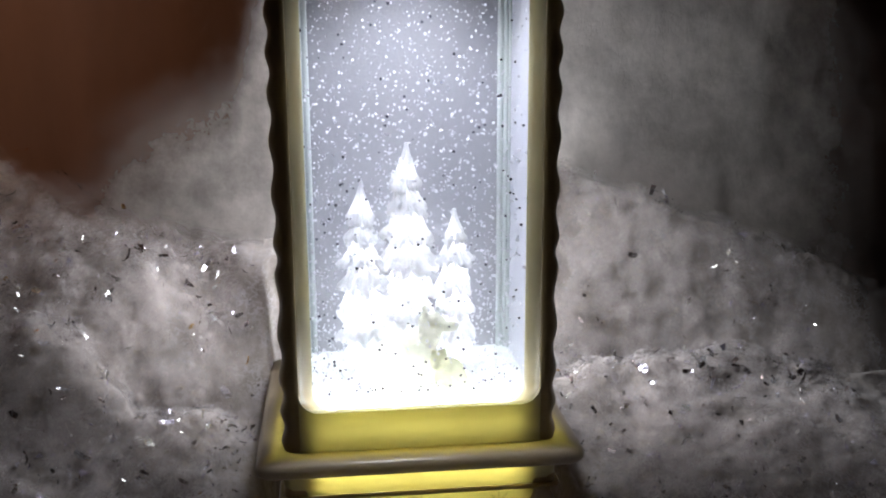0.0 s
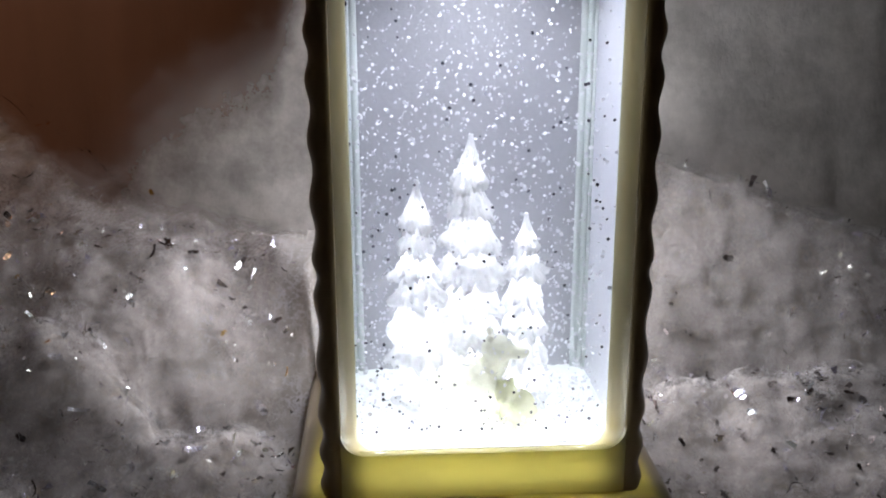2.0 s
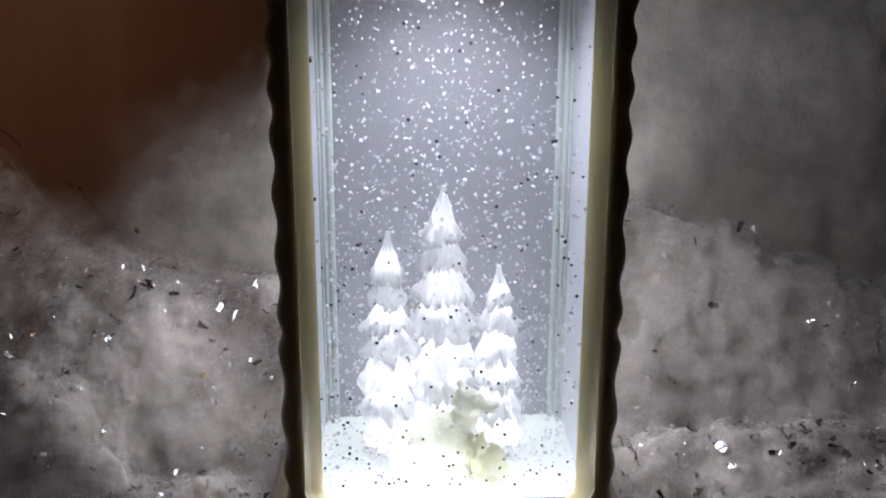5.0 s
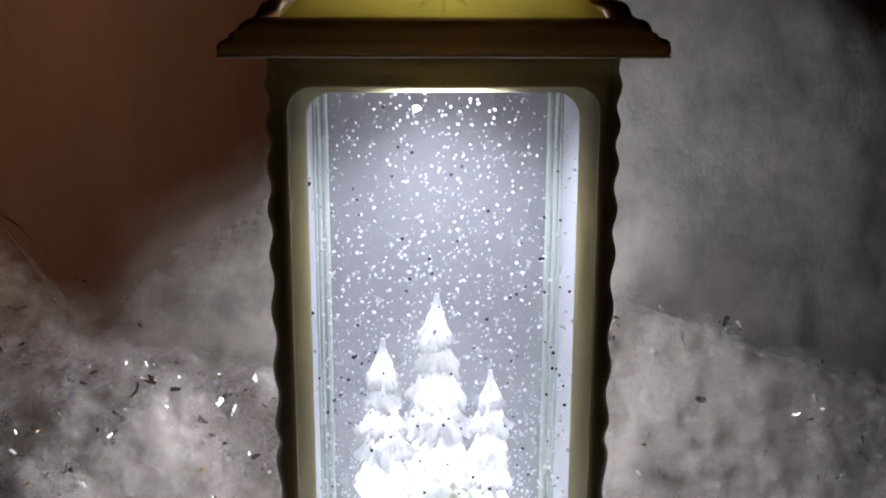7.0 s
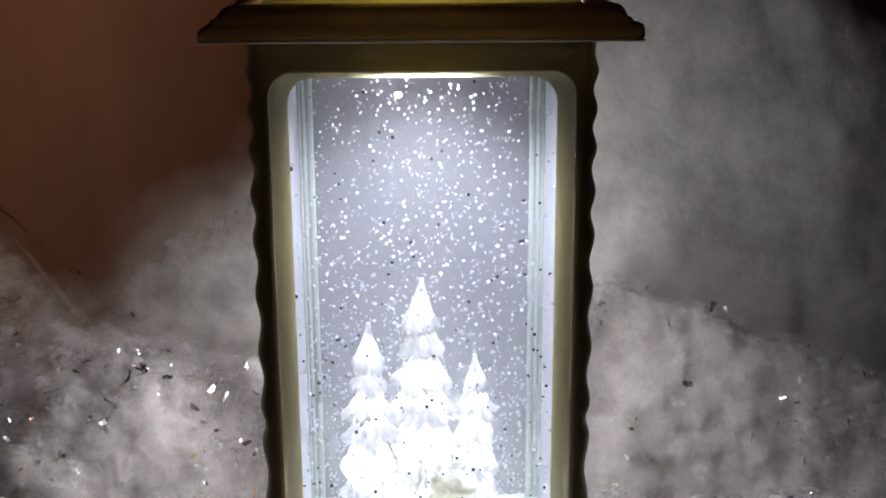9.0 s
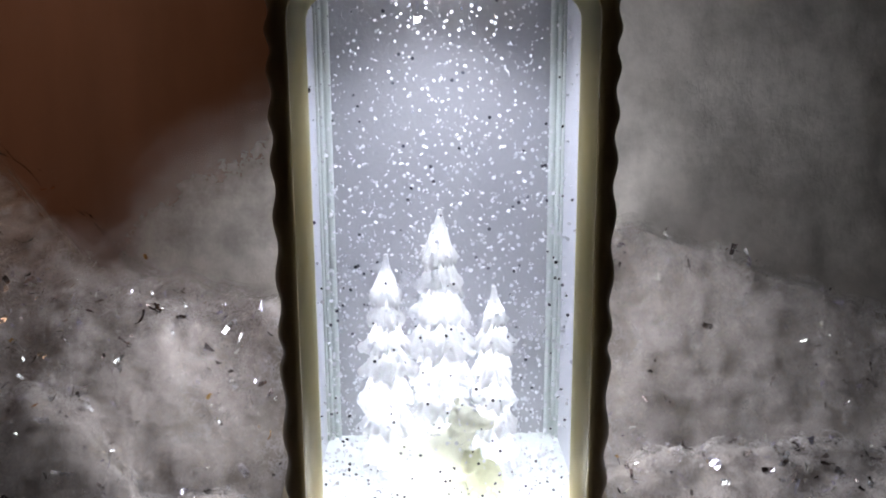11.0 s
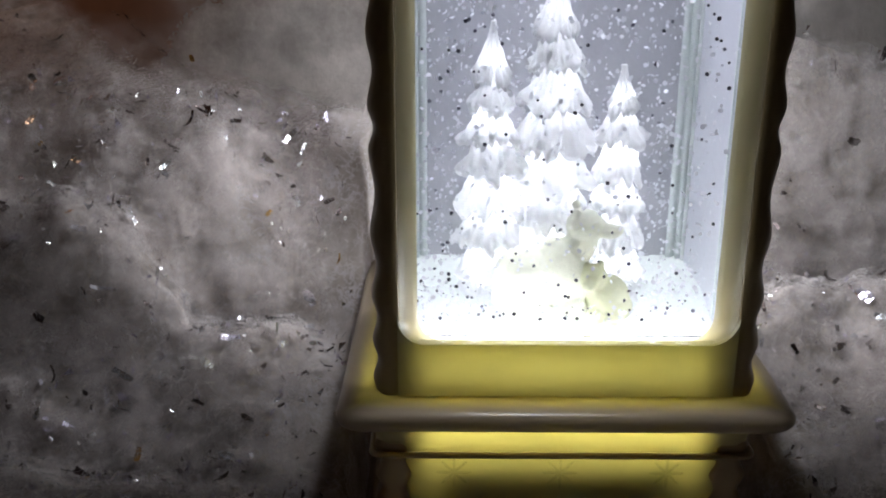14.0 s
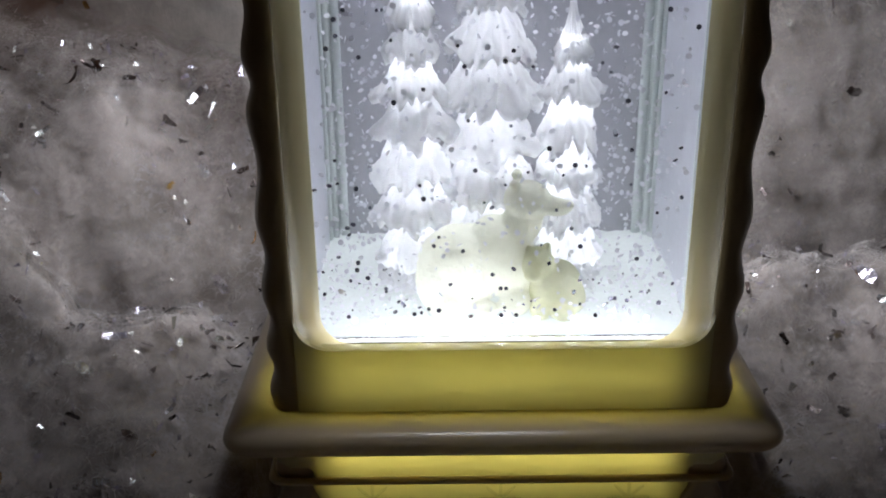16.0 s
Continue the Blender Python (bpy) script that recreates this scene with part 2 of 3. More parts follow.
WALL = wall_material("dark_brown_wall", (0.17, 0.095, 0.062), (0.25, 0.14, 0.095))
FROST = figure_material("frosted_acrylic", (0.86, 0.90, 0.88), 0.35)
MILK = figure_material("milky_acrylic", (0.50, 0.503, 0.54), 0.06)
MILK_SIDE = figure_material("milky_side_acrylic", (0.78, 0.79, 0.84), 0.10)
FLUFF = [fluff_material("loose_wadding", (0.84, 0.78, 0.77), 150, 0.44), fluff_material("loose_wadding", (0.85, 0.79, 0.785), 170, 0.50), fluff_material("loose_wadding", (0.88, 0.83, 0.825), 190, 0.55)]


# ---- mesh helpers ----
def link(name, bm, material, parent=None, label="", smooth=True):
    mesh = bpy.data.meshes.new(name)
    bmesh.ops.recalc_face_normals(bm, faces=bm.faces)
    bm.to_mesh(mesh)
    bm.free()
    if smooth:
        mesh.shade_smooth()
    mesh.materials.append(material)
    ob = new(name, mesh)
    if parent:
        ob.parent = parent
    if label:
        ob["label"] = label
    return ob


def part(name, bm, material, parent, label="", smooth=True):
    return link(name, bm, material, parent, label, smooth)


def same_part(ob, m):
    """One more part of the same thing, on the same mesh, at the pose m."""
    other = ob.copy()
    scene.collection.objects.link(other)
    other.matrix_basis = m
    return other


def empty(name, place, label, category, **more):
    ob = new(name)
    ob.location = place
    return tagged(ob, label, category, **more)


def loft(bm, loops, closed=True, caps=False, around=False):
    rows = [[bm.verts.new(p) for p in loop] for loop in loops]
    n = len(rows[0])
    pairs = list(zip(rows, rows[1:])) + ([(rows[-1], rows[0])] if around else [])
    for a, b in pairs:
        for i in range(n if closed else n - 1):
            j = (i + 1) % n
            bm.faces.new((a[i], a[j], b[j], b[i]))
    if caps:
        bm.faces.new(rows[0][::-1])
        bm.faces.new(rows[-1])
    return rows


def rrect(hw, z0, z1, r, n=7):
    """A rectangle with round corners, as (x, z)."""
    out = []
    for cx, cz, a0 in ((hw - r, z1 - r, 0), (-hw + r, z1 - r, 90), (-hw + r, z0 + r, 180), (hw - r, z0 + r, 270)):
        for i in range(n + 1):
            a = radians(a0 + 90 * i / n)
            out.append((cx + r * math.cos(a), cz + r * math.sin(a)))
    return out


def block(bm, x0, x1, y0, y1, z0, z1, bevel=0.0):
    made = bmesh.ops.create_cube(bm, size=1.0)["verts"]
    for v in made:
        v.co = ((x0 + x1) / 2 + v.co.x * (x1 - x0), (y0 + y1) / 2 + v.co.y * (y1 - y0), (z0 + z1) / 2 + v.co.z * (z1 - z0))
    if bevel:
        edges = {e for v in made for e in v.link_edges}
        bmesh.ops.bevel(bm, geom=list(edges), offset=bevel, segments=3, affect="EDGES", profile=0.5)


def square_loop(half, z, r, n=6):
    """A level square with round corners."""
    return [(x, y, z) for x, y in rrect(half, -half, half, r, n)]


def smooth01(a, b, v):
    t = min(1.0, max(0.0, (v - a) / (b - a)))
    return t * t * (3 - 2 * t)


# ---- snow, backdrop and room ----
def hump(x, y, cx, cy, sx, sy):
    return math.exp(-((x - cx) / sx) ** 2 - ((y - cy) / sy) ** 2)


def snow_left(x, y):
    foot = 0.03 + 0.037 * smooth01(-0.125, -0.07, x)
    z = 0.044 + 0.15 * max(-0.05, min(0.02, y - 0.03))
    z += 0.060 * smooth01(foot, foot + 0.047, y) + 0.35 * max(0, y - foot - 0.047)
    crest = 0.128 + 1.2 * max(0.0, -0.120 - x)
    z -= 1.3 * max(0, y - crest)
    z += 0.16 * max(0.0, min(0.07, -0.065 - x)) * smooth01(0.060, 0.040, y)
    z += 0.010 * hump(x, y, -0.10, 0.040, 0.022, 0.012) - 0.027 * hump(x, y, -0.103, 0.068, 0.019, 0.0105)
    z += 0.008 * hump(x, y, -0.098, 0.050, 0.024, 0.008) + 0.012 * hump(x, y, -0.080, 0.060, 0.008, 0.012)
    z += 0.009 * hump(x, y, -0.138, 0.052, 0.024, 0.016) - 0.014 * hump(x, y, -0.148, 0.073, 0.022, 0.012)
    z += 0.006 * hump(x, y, -0.10, -0.012, 0.04, 0.014) - 0.012 * hump(x, y, -0.11, 0.008, 0.05, 0.013) - 0.007 * hump(x, y, -0.140, 0.022, 0.040, 0.014)
    return z


def snow_right(x, y):
    z = 0.046 + 0.2 * max(-0.05, min(0.05, y - 0.03))
    crest = 0.141 - 0.36 * max(0.0, x - 0.075)
    z += (crest - 0.056) * smooth01(0.078, 0.112, y)
    z -= 1.6 * max(0, y - 0.114)
    z += 0.010 * hump(x, y, 0.105, 0.060, 0.05, 0.014) - 0.018 * hump(x, y, 0.112, 0.085, 0.030, 0.008)
    z += 0.18 * max(0.0, min(0.07, x - 0.06)) * smooth01(0.080, 0.070, y)
    z += 0.008 * hump(x, y, 0.072, 0.066, 0.016, 0.014)
    z -= 0.008 * hump(x, y, 0.19, 0.04, 0.04, 0.04)
    return z


def snow_height(x, y):
    left, right = 1 - smooth01(-0.050, -0.038, x), smooth01(0.038, 0.050, x)
    mid = 0.03
    z = left * snow_left(x, y) + right * snow_right(x, y) + (1 - left - right) * mid
    inside = smooth01(0.0560, 0.0495, abs(x - CX)) * smooth01(-0.024, -0.009, y) * smooth01(0.112, 0.103, y)
    front = smooth01(-0.02, -0.12, y)
    z = z * (1 - 0.5 * front) + 0.01 * front
    return z * (1 - inside) - 0.0015 * inside


def snow_point(x, y):
    """A place on the fluffed surface and its upward direction."""
    z, e = snow_height(x, y), 0.0015
    up = Vector(((snow_height(x - e, y) - snow_height(x + e, y)) / (2 * e), (snow_height(x, y - e) - snow_height(x, y + e)) / (2 * e), 1)).normalized()
    p = Vector((x, y, z))
    soft = 0.2 + 0.8 * smooth01(0.5, 0.85, up.z)
    lump = (noise.fractal(p * 27, 1.0, 2.0, 2) * 0.0062 + noise.fractal(p * 65 + Vector((7, 2, 5)), 1.0, 2.0, 2) * 0.0034) * (0.25 + 0.75 * soft) * (1 - 0.72 * smooth01(0.02, 0.05, x) * smooth01(0.07, 0.085, y)) * (1 - 0.55 * smooth01(-0.05, -0.06, x) * smooth01(0.085, 0.105, y)) + noise.fractal(p * 110 + Vector((3, 1, 2)), 0.9, 2.0, 3) * 0.0016 * soft + noise.fractal(p * 300, 0.8, 2.0, 2) * 0.0005 * soft
    inside = smooth01(0.058, 0.050, abs(x - CX)) * smooth01(-0.016, -0.008, y) * smooth01(0.112, 0.104, y)
    return p + up * lump * (1 - inside), up


def grid_mesh(name, xs, ys, place, material, keep=None):
    verts = [place(x, y) for y in ys for x in xs]
    w = len(xs)
    faces = [(j * w + i, j * w + i + 1, (j + 1) * w + i + 1, (j + 1) * w + i) for j in range(len(ys) - 1) for i in range(w - 1)
             if keep is None or keep(xs[i], ys[j])]
    mesh = bpy.data.meshes.new(name)
    mesh.from_pydata(verts, [], faces)
    mesh.shade_smooth()
    mesh.materials.append(material)
    return new(name, mesh)


def spaced(a, b, c, d, fine, coarse):
    """Steps from a to d, fine between b and c."""
    out = list(np.arange(a, b, coarse)) + list(np.arange(b, c, fine)) + list(np.arange(c, d + coarse, coarse))
    return [float(v) for v in out]


def snow_body(x, y):
    """How dense the wadding is: it frays out at the crest of a drift, and fades early where the far left is dim."""
    if x < -0.056:
        back = y - 0.128 - 1.2 * max(0.0, -0.120 - x)
    elif x > 0.056:
        back = y - 0.114
    else:
        return 1.3
    ends = 0.8 * smooth01(0.160, 0.235, x)
    # the wider fade at far left stands in for the light's fall-off
    return 1.3 - (1.5 * smooth01(-0.016 - 0.045 * smooth01(-0.10, -0.15, x) if x < 0 else -0.003, 0.006, back) + 0.3 * ends) * smooth01(0.080, 0.060, back) - 1.2 * ends


snow_xs, snow_ys = spaced(-0.75, -0.24, 0.24, 0.75, 0.0013, 0.03), spaced(-0.85, -0.06, 0.22, 0.40, 0.0013, 0.03)
ground = grid_mesh("ground", snow_xs, snow_ys, lambda x, y: tuple(snow_point(x, y)[0]), SNOW)
body = ground.data.attributes.new("wadding", "FLOAT", "POINT")
body.data.foreach_set("value", [snow_body(x, y) for y in snow_ys for x in snow_xs])
tagged(ground, "rumpled white polyester snow batting strewn with foil", "snow batting", kind="structure")


def fluff_shell(x0, x1, y0, y1, lift, material, step=0.0018):
    """A loose fibrous layer that floats just over the drift and frays out at its ends."""
    fx, fy = [x0 + step * i for i in range(int((x1 - x0) / step) + 1)], [y0 + step * i for i in range(int((y1 - y0) / step) + 1)]

    def place(x, y):
        p, up = snow_point(x, y)
        puff = 0.6 + 0.8 * (0.5 + noise.noise(Vector((x * 60, y * 60, lift * 900))))
        return tuple(p + up * lift * puff)
    ob = grid_mesh("loose_wadding", fx, fy, place, material, lambda x, y: snow_body(x, y) > -0.15)
    near = ob.data.attributes.new("wadding", "FLOAT", "POINT")
    near.data.foreach_set("value", [max(0.0, min(1.0, snow_body(x, y) + 0.2)) * smooth01(0, 0.020, min(x - x0, x1 - x, y - y0, y1 - y)) for y in fy for x in fx])
    return tagged(ob, "loose fluffy white polyester fibres over the batting", "batting fluff", kind="stuff")


for k, lift in enumerate((0.0012, 0.0026, 0.0042)):
    fluff_shell(-0.215, -0.058, -0.055, 0.165, lift, FLUFF[k])
    fluff_shell(0.058, 0.190, -0.055, 0.122, lift, FLUFF[k])


def sheet_top(x):
    if x < -0.045:
        return 0.205 + 4.0 * max(0.0, x + 0.070) - 0.5 * max(0.0, -0.070 - x)
    return 0.305 - 0.70 * max(0.0, x - 0.13)


def sheet_place(x, z):
    over = max(0.0, z - sheet_top(x) + 0.03)
    y = 0.150 + 0.20 * (z - 0.1) + 0.0015 * math.sin(x * 21 + z * 9) + 0.001 * math.sin(x * 47 - z * 20) + 0.10 * max(0.0, x - 0.075) + min(0.05, over * over * 10)
    y += noise.fractal(Vector((x * 30, z * 30, 5)), 1.0, 2.0, 4) * 0.003
    return (x, y, z)


def sheet_body(x, z):
    """How dense the wadding is there: it thins out to nothing at its torn edges."""
    edge = min((sheet_top(x) - z) / (0.060 if x < -0.03 else 0.02), (x + 0.142 + 0.8 * max(0.0, 0.155 - z)) / 0.055, (0.275 - x) / 0.115)
    return max(0.0, min(1.0, edge)) * (1 - 0.42 * smooth01(-0.045, -0.06, x))


xs, zs = spaced(-0.22, -0.21, 0.30, 0.5, 0.003, 0.02), [0.0 + 0.004 * i for i in range(80)]
backdrop = grid_mesh("backdrop", xs, zs, sheet_place, FELT)
tagged(backdrop, "upright sheet of grey-white fluffy batting with thin torn edges", "batting sheet", kind="structure")
body = backdrop.data.attributes.new("wadding", "FLOAT", "POINT")
body.data.foreach_set("value", [sheet_body(x, z) for z in zs for x in xs])


def slab(name, x0, x1, y0, y1, z0, z1, material, label, category):
    bm = bmesh.new()
    block(bm, x0, x1, y0, y1, z0, z1)
    return tagged(link(name, bm, material, smooth=False), label, category, kind="structure")


slab("wall_north", -0.8, 0.8, 0.36, 0.50, -0.1, 0.9, WALL, "plain dark reddish-brown wall", "wall")
slab("wall_south", -0.8, 0.8, -0.92, -0.88, -0.1, 0.9, WALL, "plain dark reddish-brown wall", "wall")
slab("wall_east", 0.8, 0.84, -0.92, 0.50, -0.1, 0.9, WALL, "plain dark reddish-brown wall", "wall")
slab("wall_west", -0.84, -0.8, -0.92, 0.50, -0.1, 0.9, WALL, "plain dark reddish-brown wall", "wall")
slab("ceiling", -0.84, 0.84, -0.92, 0.50, 0.9, 0.93, WALL, "plain dark ceiling", "ceiling")
slab("floor", -0.84, 0.84, -0.92, 0.50, -0.14, -0.1, WALL, "plain dark table top below the batting", "table top")

# ---- the lantern ----
lantern = empty("lantern", (CX, CY, 0), "cream plastic snow lantern glowing from within, standing in batting", "lantern")
FACE = 0.047
TURNS = [pose(0, 0, 0, 0, 0, 90 * k) for k in range(4)]


SCALLOPS = (0.0600, 0.0700, 0.0800, 0.0915, 0.1065, 0.1265, 0.1365, 0.1525, 0.1690, 0.1840, 0.1960, 0.2080, 0.2180, 0.2280, 0.2380)   # heights of the swells


def tall_rect(hw, z0, z1, r, wave=0.0, n=7, m=150, low=None):
    """As rrect, with finely divided upright sides whose outline may swell in and out."""
    corner, square = rrect(hw, z0, z1, r, n), rrect(hw, z0, z1, low or r, n)
    k = n + 1
    a, b, c, d = corner[:k], corner[k:2 * k], square[2 * k:3 * k], square[3 * k:]

    def side(p, q):
        out = []
        for i in range(1, m):
            u = i / m
            z = p[1] + (q[1] - p[1]) * u
            ease = smooth01(0.2362, 0.2300, z)
            turns = float(np.interp(z, SCALLOPS, range(len(SCALLOPS))))
            swell = wave * (math.cos(2 * math.pi * turns) * ease - 0.4 * (1 - ease))
            out.append((p[0] + (q[0] - p[0]) * u + (swell if p[0] > 0 else -swell), z))
        return out
    return a + b + side(b[-1], c[0]) + c + d + side(d[-1], a[0])


def sill_panel(z0, face, hole):
    """The glowing panel under a window, its upper corners following the window's."""
    outline = [(-hole, 0.0657), (hole, 0.0657)]
    r = 0.0068
    outline += [(hole - r + r * math.cos(a), z0 + r - r * math.sin(a)) for a in [math.pi / 2 * i / 8 for i in range(9)]]
    outline += [(-hole + r - r * math.sin(a), z0 + r - r * math.cos(a)) for a in [math.pi / 2 * i / 8 for i in range(9)]]
    bm = bmesh.new()
    loft(bm, [[(x, -face + d, z) for x, z in outline] for d in (-0.0003, 0.0026)], caps=True)
    return bm


def frame_wall(face, wide, wave, hole):
    bm = bmesh.new()
    y = -face
    rows = []
    for inset, depth, w in ((0.0012, 0.0062, 1.0), (0.0, 0.0046, 1.0), (0.0003, 0.0030, 1.0), (0.0010, 0.0015, 0.85), (0.0020, 0.0004, 0.5), (0.0030, 0.0, 0.1)):
        rows.append([(x, y + depth, z) for x, z in tall_rect(wide - inset, 0.0665, 0.2358, 0.0006, wave * w)])
    rows.append([(x, y, z) for x, z in tall_rect(hole, 0.0671, 0.2284, 0.0068, low=0.0004)])
    rows.append([(x, y + 0.0004, z) for x, z in tall_rect(hole - 0.0002, 0.0673, 0.2279, 0.0066, low=0.0004)])
    rows.append([(x, y + 0.0028, z) for x, z in tall_rect(hole - 0.0002, 0.0673, 0.2279, 0.0066, low=0.0004)])
    rows.append([(x, y + 0.0030, z) for x, z in tall_rect(wide - 0.004, 0.0670, 0.2350, 0.0006)])
    loft(bm, rows, around=True)
    return bm


def bevel_ring(z0, face, hole):
    """The dished inner rim of a window."""
    bm = bmesh.new()
    y = -face
    loops = []
    for k in range(6):
        a = k / 5
        inset = (hole - 0.0360) * a ** 1.1
        loops.append([(x, y + 0.0003 + 0.0046 * a, z) for x, z in rrect(hole - 0.0004 - inset, z0 + 0.0002 + 0.0012 * a ** 1.5 - 0.0030 * a, 0.2280 - 0.0016 * a ** 1.5, 0.0066)])
    loops.append([(x * 0.996, y + 0.0056, z) for x, y, z in [(x, y, z) for x, _, z in loops[-1]]])
    loft(bm, loops)
    return bm


for k, turn in enumerate(TURNS):
    z0 = (0.0806, 0.0770, 0.0712, 0.0770)[k]
    face, wide, wave = (FACE, 0.0456, 0.0006) if k % 2 == 0 else (0.0440, 0.0415, 0.0)
    hole = 0.0400 if k % 2 == 0 else 0.0386
    wall = part("window_wall", frame_wall(face, wide, wave, hole), FRAME, lantern, "cream frame with scalloped edges, coloured dark as if unlit")
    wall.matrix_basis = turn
    part("sill_panel", sill_panel(z0, face, hole), SILL, wall, "yellow glowing panel under the window", smooth=False)
    part("window_bevel", bevel_ring(z0, face, hole), BEVEL if k == 0 else PALE, wall, "cream window bevel, the light from inside put into its colour")

# solid corner posts behind the scalloped walls
bm = bmesh.new()
block(bm, -0.0015, 0.0015, -0.0015, 0.0015, 0.0665, 0.2350, 0.0005)
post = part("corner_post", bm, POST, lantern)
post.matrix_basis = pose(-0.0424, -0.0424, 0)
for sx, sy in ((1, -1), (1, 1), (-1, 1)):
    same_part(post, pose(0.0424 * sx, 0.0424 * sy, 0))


def square_profile(rows, n=6, caps=True):
    """Stacked square loops: rows of (half width, z, corner radius)."""
    bm = bmesh.new()
    loft(bm, [square_loop(h, z, r, n) for h, z, r in rows], caps=caps)
    return bm


def roll(half, z, r, corner):
    """A round moulding that runs round the lantern."""
    bm = bmesh.new()
    loops = []
    for i in range(16):
        a = 2 * math.pi * i / 16
        loops.append(square_loop(half - r + r * math.cos(a), z + r * math.sin(a), corner))
    loft(bm, loops, around=True)
    return bm


def shell(rows, span):
    """An open square tube with a wall of that thickness."""
    bm = bmesh.new()
    outer = [square_loop(h, z, r) for h, z, r in rows]
    inner = [square_loop(h - span, z, max(0.0004, r - span)) for h, z, r in rows][::-1]
    loft(bm, outer + inner, around=True)
    return bm


# a flared rim: a sloping shelf that ends in a rounded nose
nose = [(0.0521 + 0.0027 * math.cos(t), 0.0632 + 0.0027 * math.sin(t)) for t in [radians(80 - 17 * i) for i in range(11)]]
section = [(0.0458, 0.0674), (0.0474, 0.0671), (0.0490, 0.0667), (0.0506, 0.0661)] + nose + [(0.0490, 0.0606), (0.0464, 0.0610), (0.0458, 0.0650)]
bm = bmesh.new()
loft(bm, [square_loop(h, z, 0.0055) for h, z in section], around=True)
part("base_rim", bm, RIM, lantern, "grey-brown rounded rim")
part("base_band", shell([(0.0455, 0.0508, 0.003), (0.0462, 0.0560, 0.003), (0.0462, 0.0625, 0.003)], 0.0022), SILL, lantern)
part("base_lip", roll(0.0476, 0.0505, 0.0008, 0.003), POST, lantern)
part("base_panel", shell([(0.0462, 0.0330, 0.003), (0.0448, 0.0365, 0.003), (0.0448, 0.0499, 0.003)], 0.0022), SILL, lantern)
part("base_foot", shell([(0.0520, 0.0000, 0.004), (0.0520, 0.0150, 0.004), (0.0490, 0.0220, 0.004), (0.0480, 0.0325, 0.004)], 0.003), POST, lantern)
bm = bmesh.new()
block(bm, -0.029, 0.029, -0.0412, 0.0412, 0.0005, 0.0478, 0.002)
part("battery_box", bm, BOXMAT, lantern)
# short scalloped corners of the base
bm = bmesh.new()
loops = []
for i in range(81):
    z = 0.0330 + i * (0.0620 - 0.0330) / 80
    w = 0.0007 * math.cos(2 * math.pi * (z - 0.036) / 0.0080)
    loop = []
    for x, y in rrect(0.0040, -0.0040, 0.0040, 0.0022, 5):
        loop.append((x + (w if x > 0 else -w), y, z))
    loops.append(loop)
loft(bm, loops, caps=True)
corner = part("base_corner", bm, POST, lantern)
corner.matrix_basis = pose(-0.0415, -0.0418, 0)
for sx, sy in ((1, -1), (1, 1), (-1, 1)):
    same_part(corner, pose(0.0415 * sx, 0.0418 * sy, 0))


def snowflake(radius, depth):
    """A raised eight-armed star in the x-z plane, facing -y."""
    bm = bmesh.new()
    front, back = [], []
    for i in range(128):
        a = 2 * math.pi * i / 128
        r = radius * (0.22 + 0.78 * abs(math.cos(4 * a)) ** 5 * (1.0 if math.cos(8 * a) > -0.5 else 0.9))
        front.append(bm.verts.new((r * math.cos(a) * 0.96, -depth, r * math.sin(a) * 0.96)))
        back.append(bm.verts.new((r * math.cos(a), 0.0006, r * math.sin(a))))
    bm.faces.new(front)
    bm.faces.new(back[::-1])
    for i in range(128):
        bm.faces.new((front[i], front[(i + 1) % 128], back[(i + 1) % 128], back[i]))
    return bm


flake = part("snowflake_relief", snowflake(0.0046, 0.0001), THIN, lantern, "small raised snowflake ornament")
flake.matrix_basis = pose(-0.0265, -0.0449, 0.0445)
for x in (0.0, 0.0265):
    same_part(flake, pose(x, -0.0449, 0.0445))

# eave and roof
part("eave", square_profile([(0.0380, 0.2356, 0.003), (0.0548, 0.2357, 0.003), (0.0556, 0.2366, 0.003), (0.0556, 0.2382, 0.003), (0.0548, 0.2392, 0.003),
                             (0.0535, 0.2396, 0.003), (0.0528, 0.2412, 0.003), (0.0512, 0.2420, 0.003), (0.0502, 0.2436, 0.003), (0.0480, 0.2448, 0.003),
                             (0.0440, 0.2452, 0.003)], caps=False), ROOF, lantern, "moulded eave with stepped edge, coloured dark as if unlit")
# pale colour stands in for light caught along the underside of the eave
part("eave_edge", shell([(0.0555, 0.2353, 0.003), (0.0559, 0.2360, 0.003)], 0.0100), figure_material("cream_edge_lit_tone", (0.82, 0.74, 0.62), 0.2), lantern, "lower edge of the eave, coloured pale as if lit from below")
part("tank_ceiling", square_profile([(0.0450, 0.2345, 0.003), (0.0450, 0.2356, 0.003)]), WHITE, lantern)
# four sloping roof panels
ROOF_LOW, ROOF_TOP = (0.0440, 0.2452), (0.0150, 0.2760)
for turn in TURNS:
    bm = bmesh.new()
    a, b = ROOF_LOW, ROOF_TOP
    outer = [(-a[0] + 0.003, -a[0], a[1]), (a[0] - 0.003, -a[0], a[1]), (b[0] - 0.001, -b[0], b[1]), (-b[0] + 0.001, -b[0], b[1])]
    loft(bm, [outer, [(x * 0.97, y + 0.0016, z - 0.0014) for x, y, z in outer]], caps=True)
    slope = part("roof_panel", bm, PANEL, lantern, smooth=False)
    slope.matrix_basis = turn
star = part("roof_snowflake", snowflake(0.0088, 0.0003), THIN, lantern, "raised snowflake on the glowing roof panel")
star.matrix_basis = pose(0, -0.0376, 0.2526, -43, 0, 0)
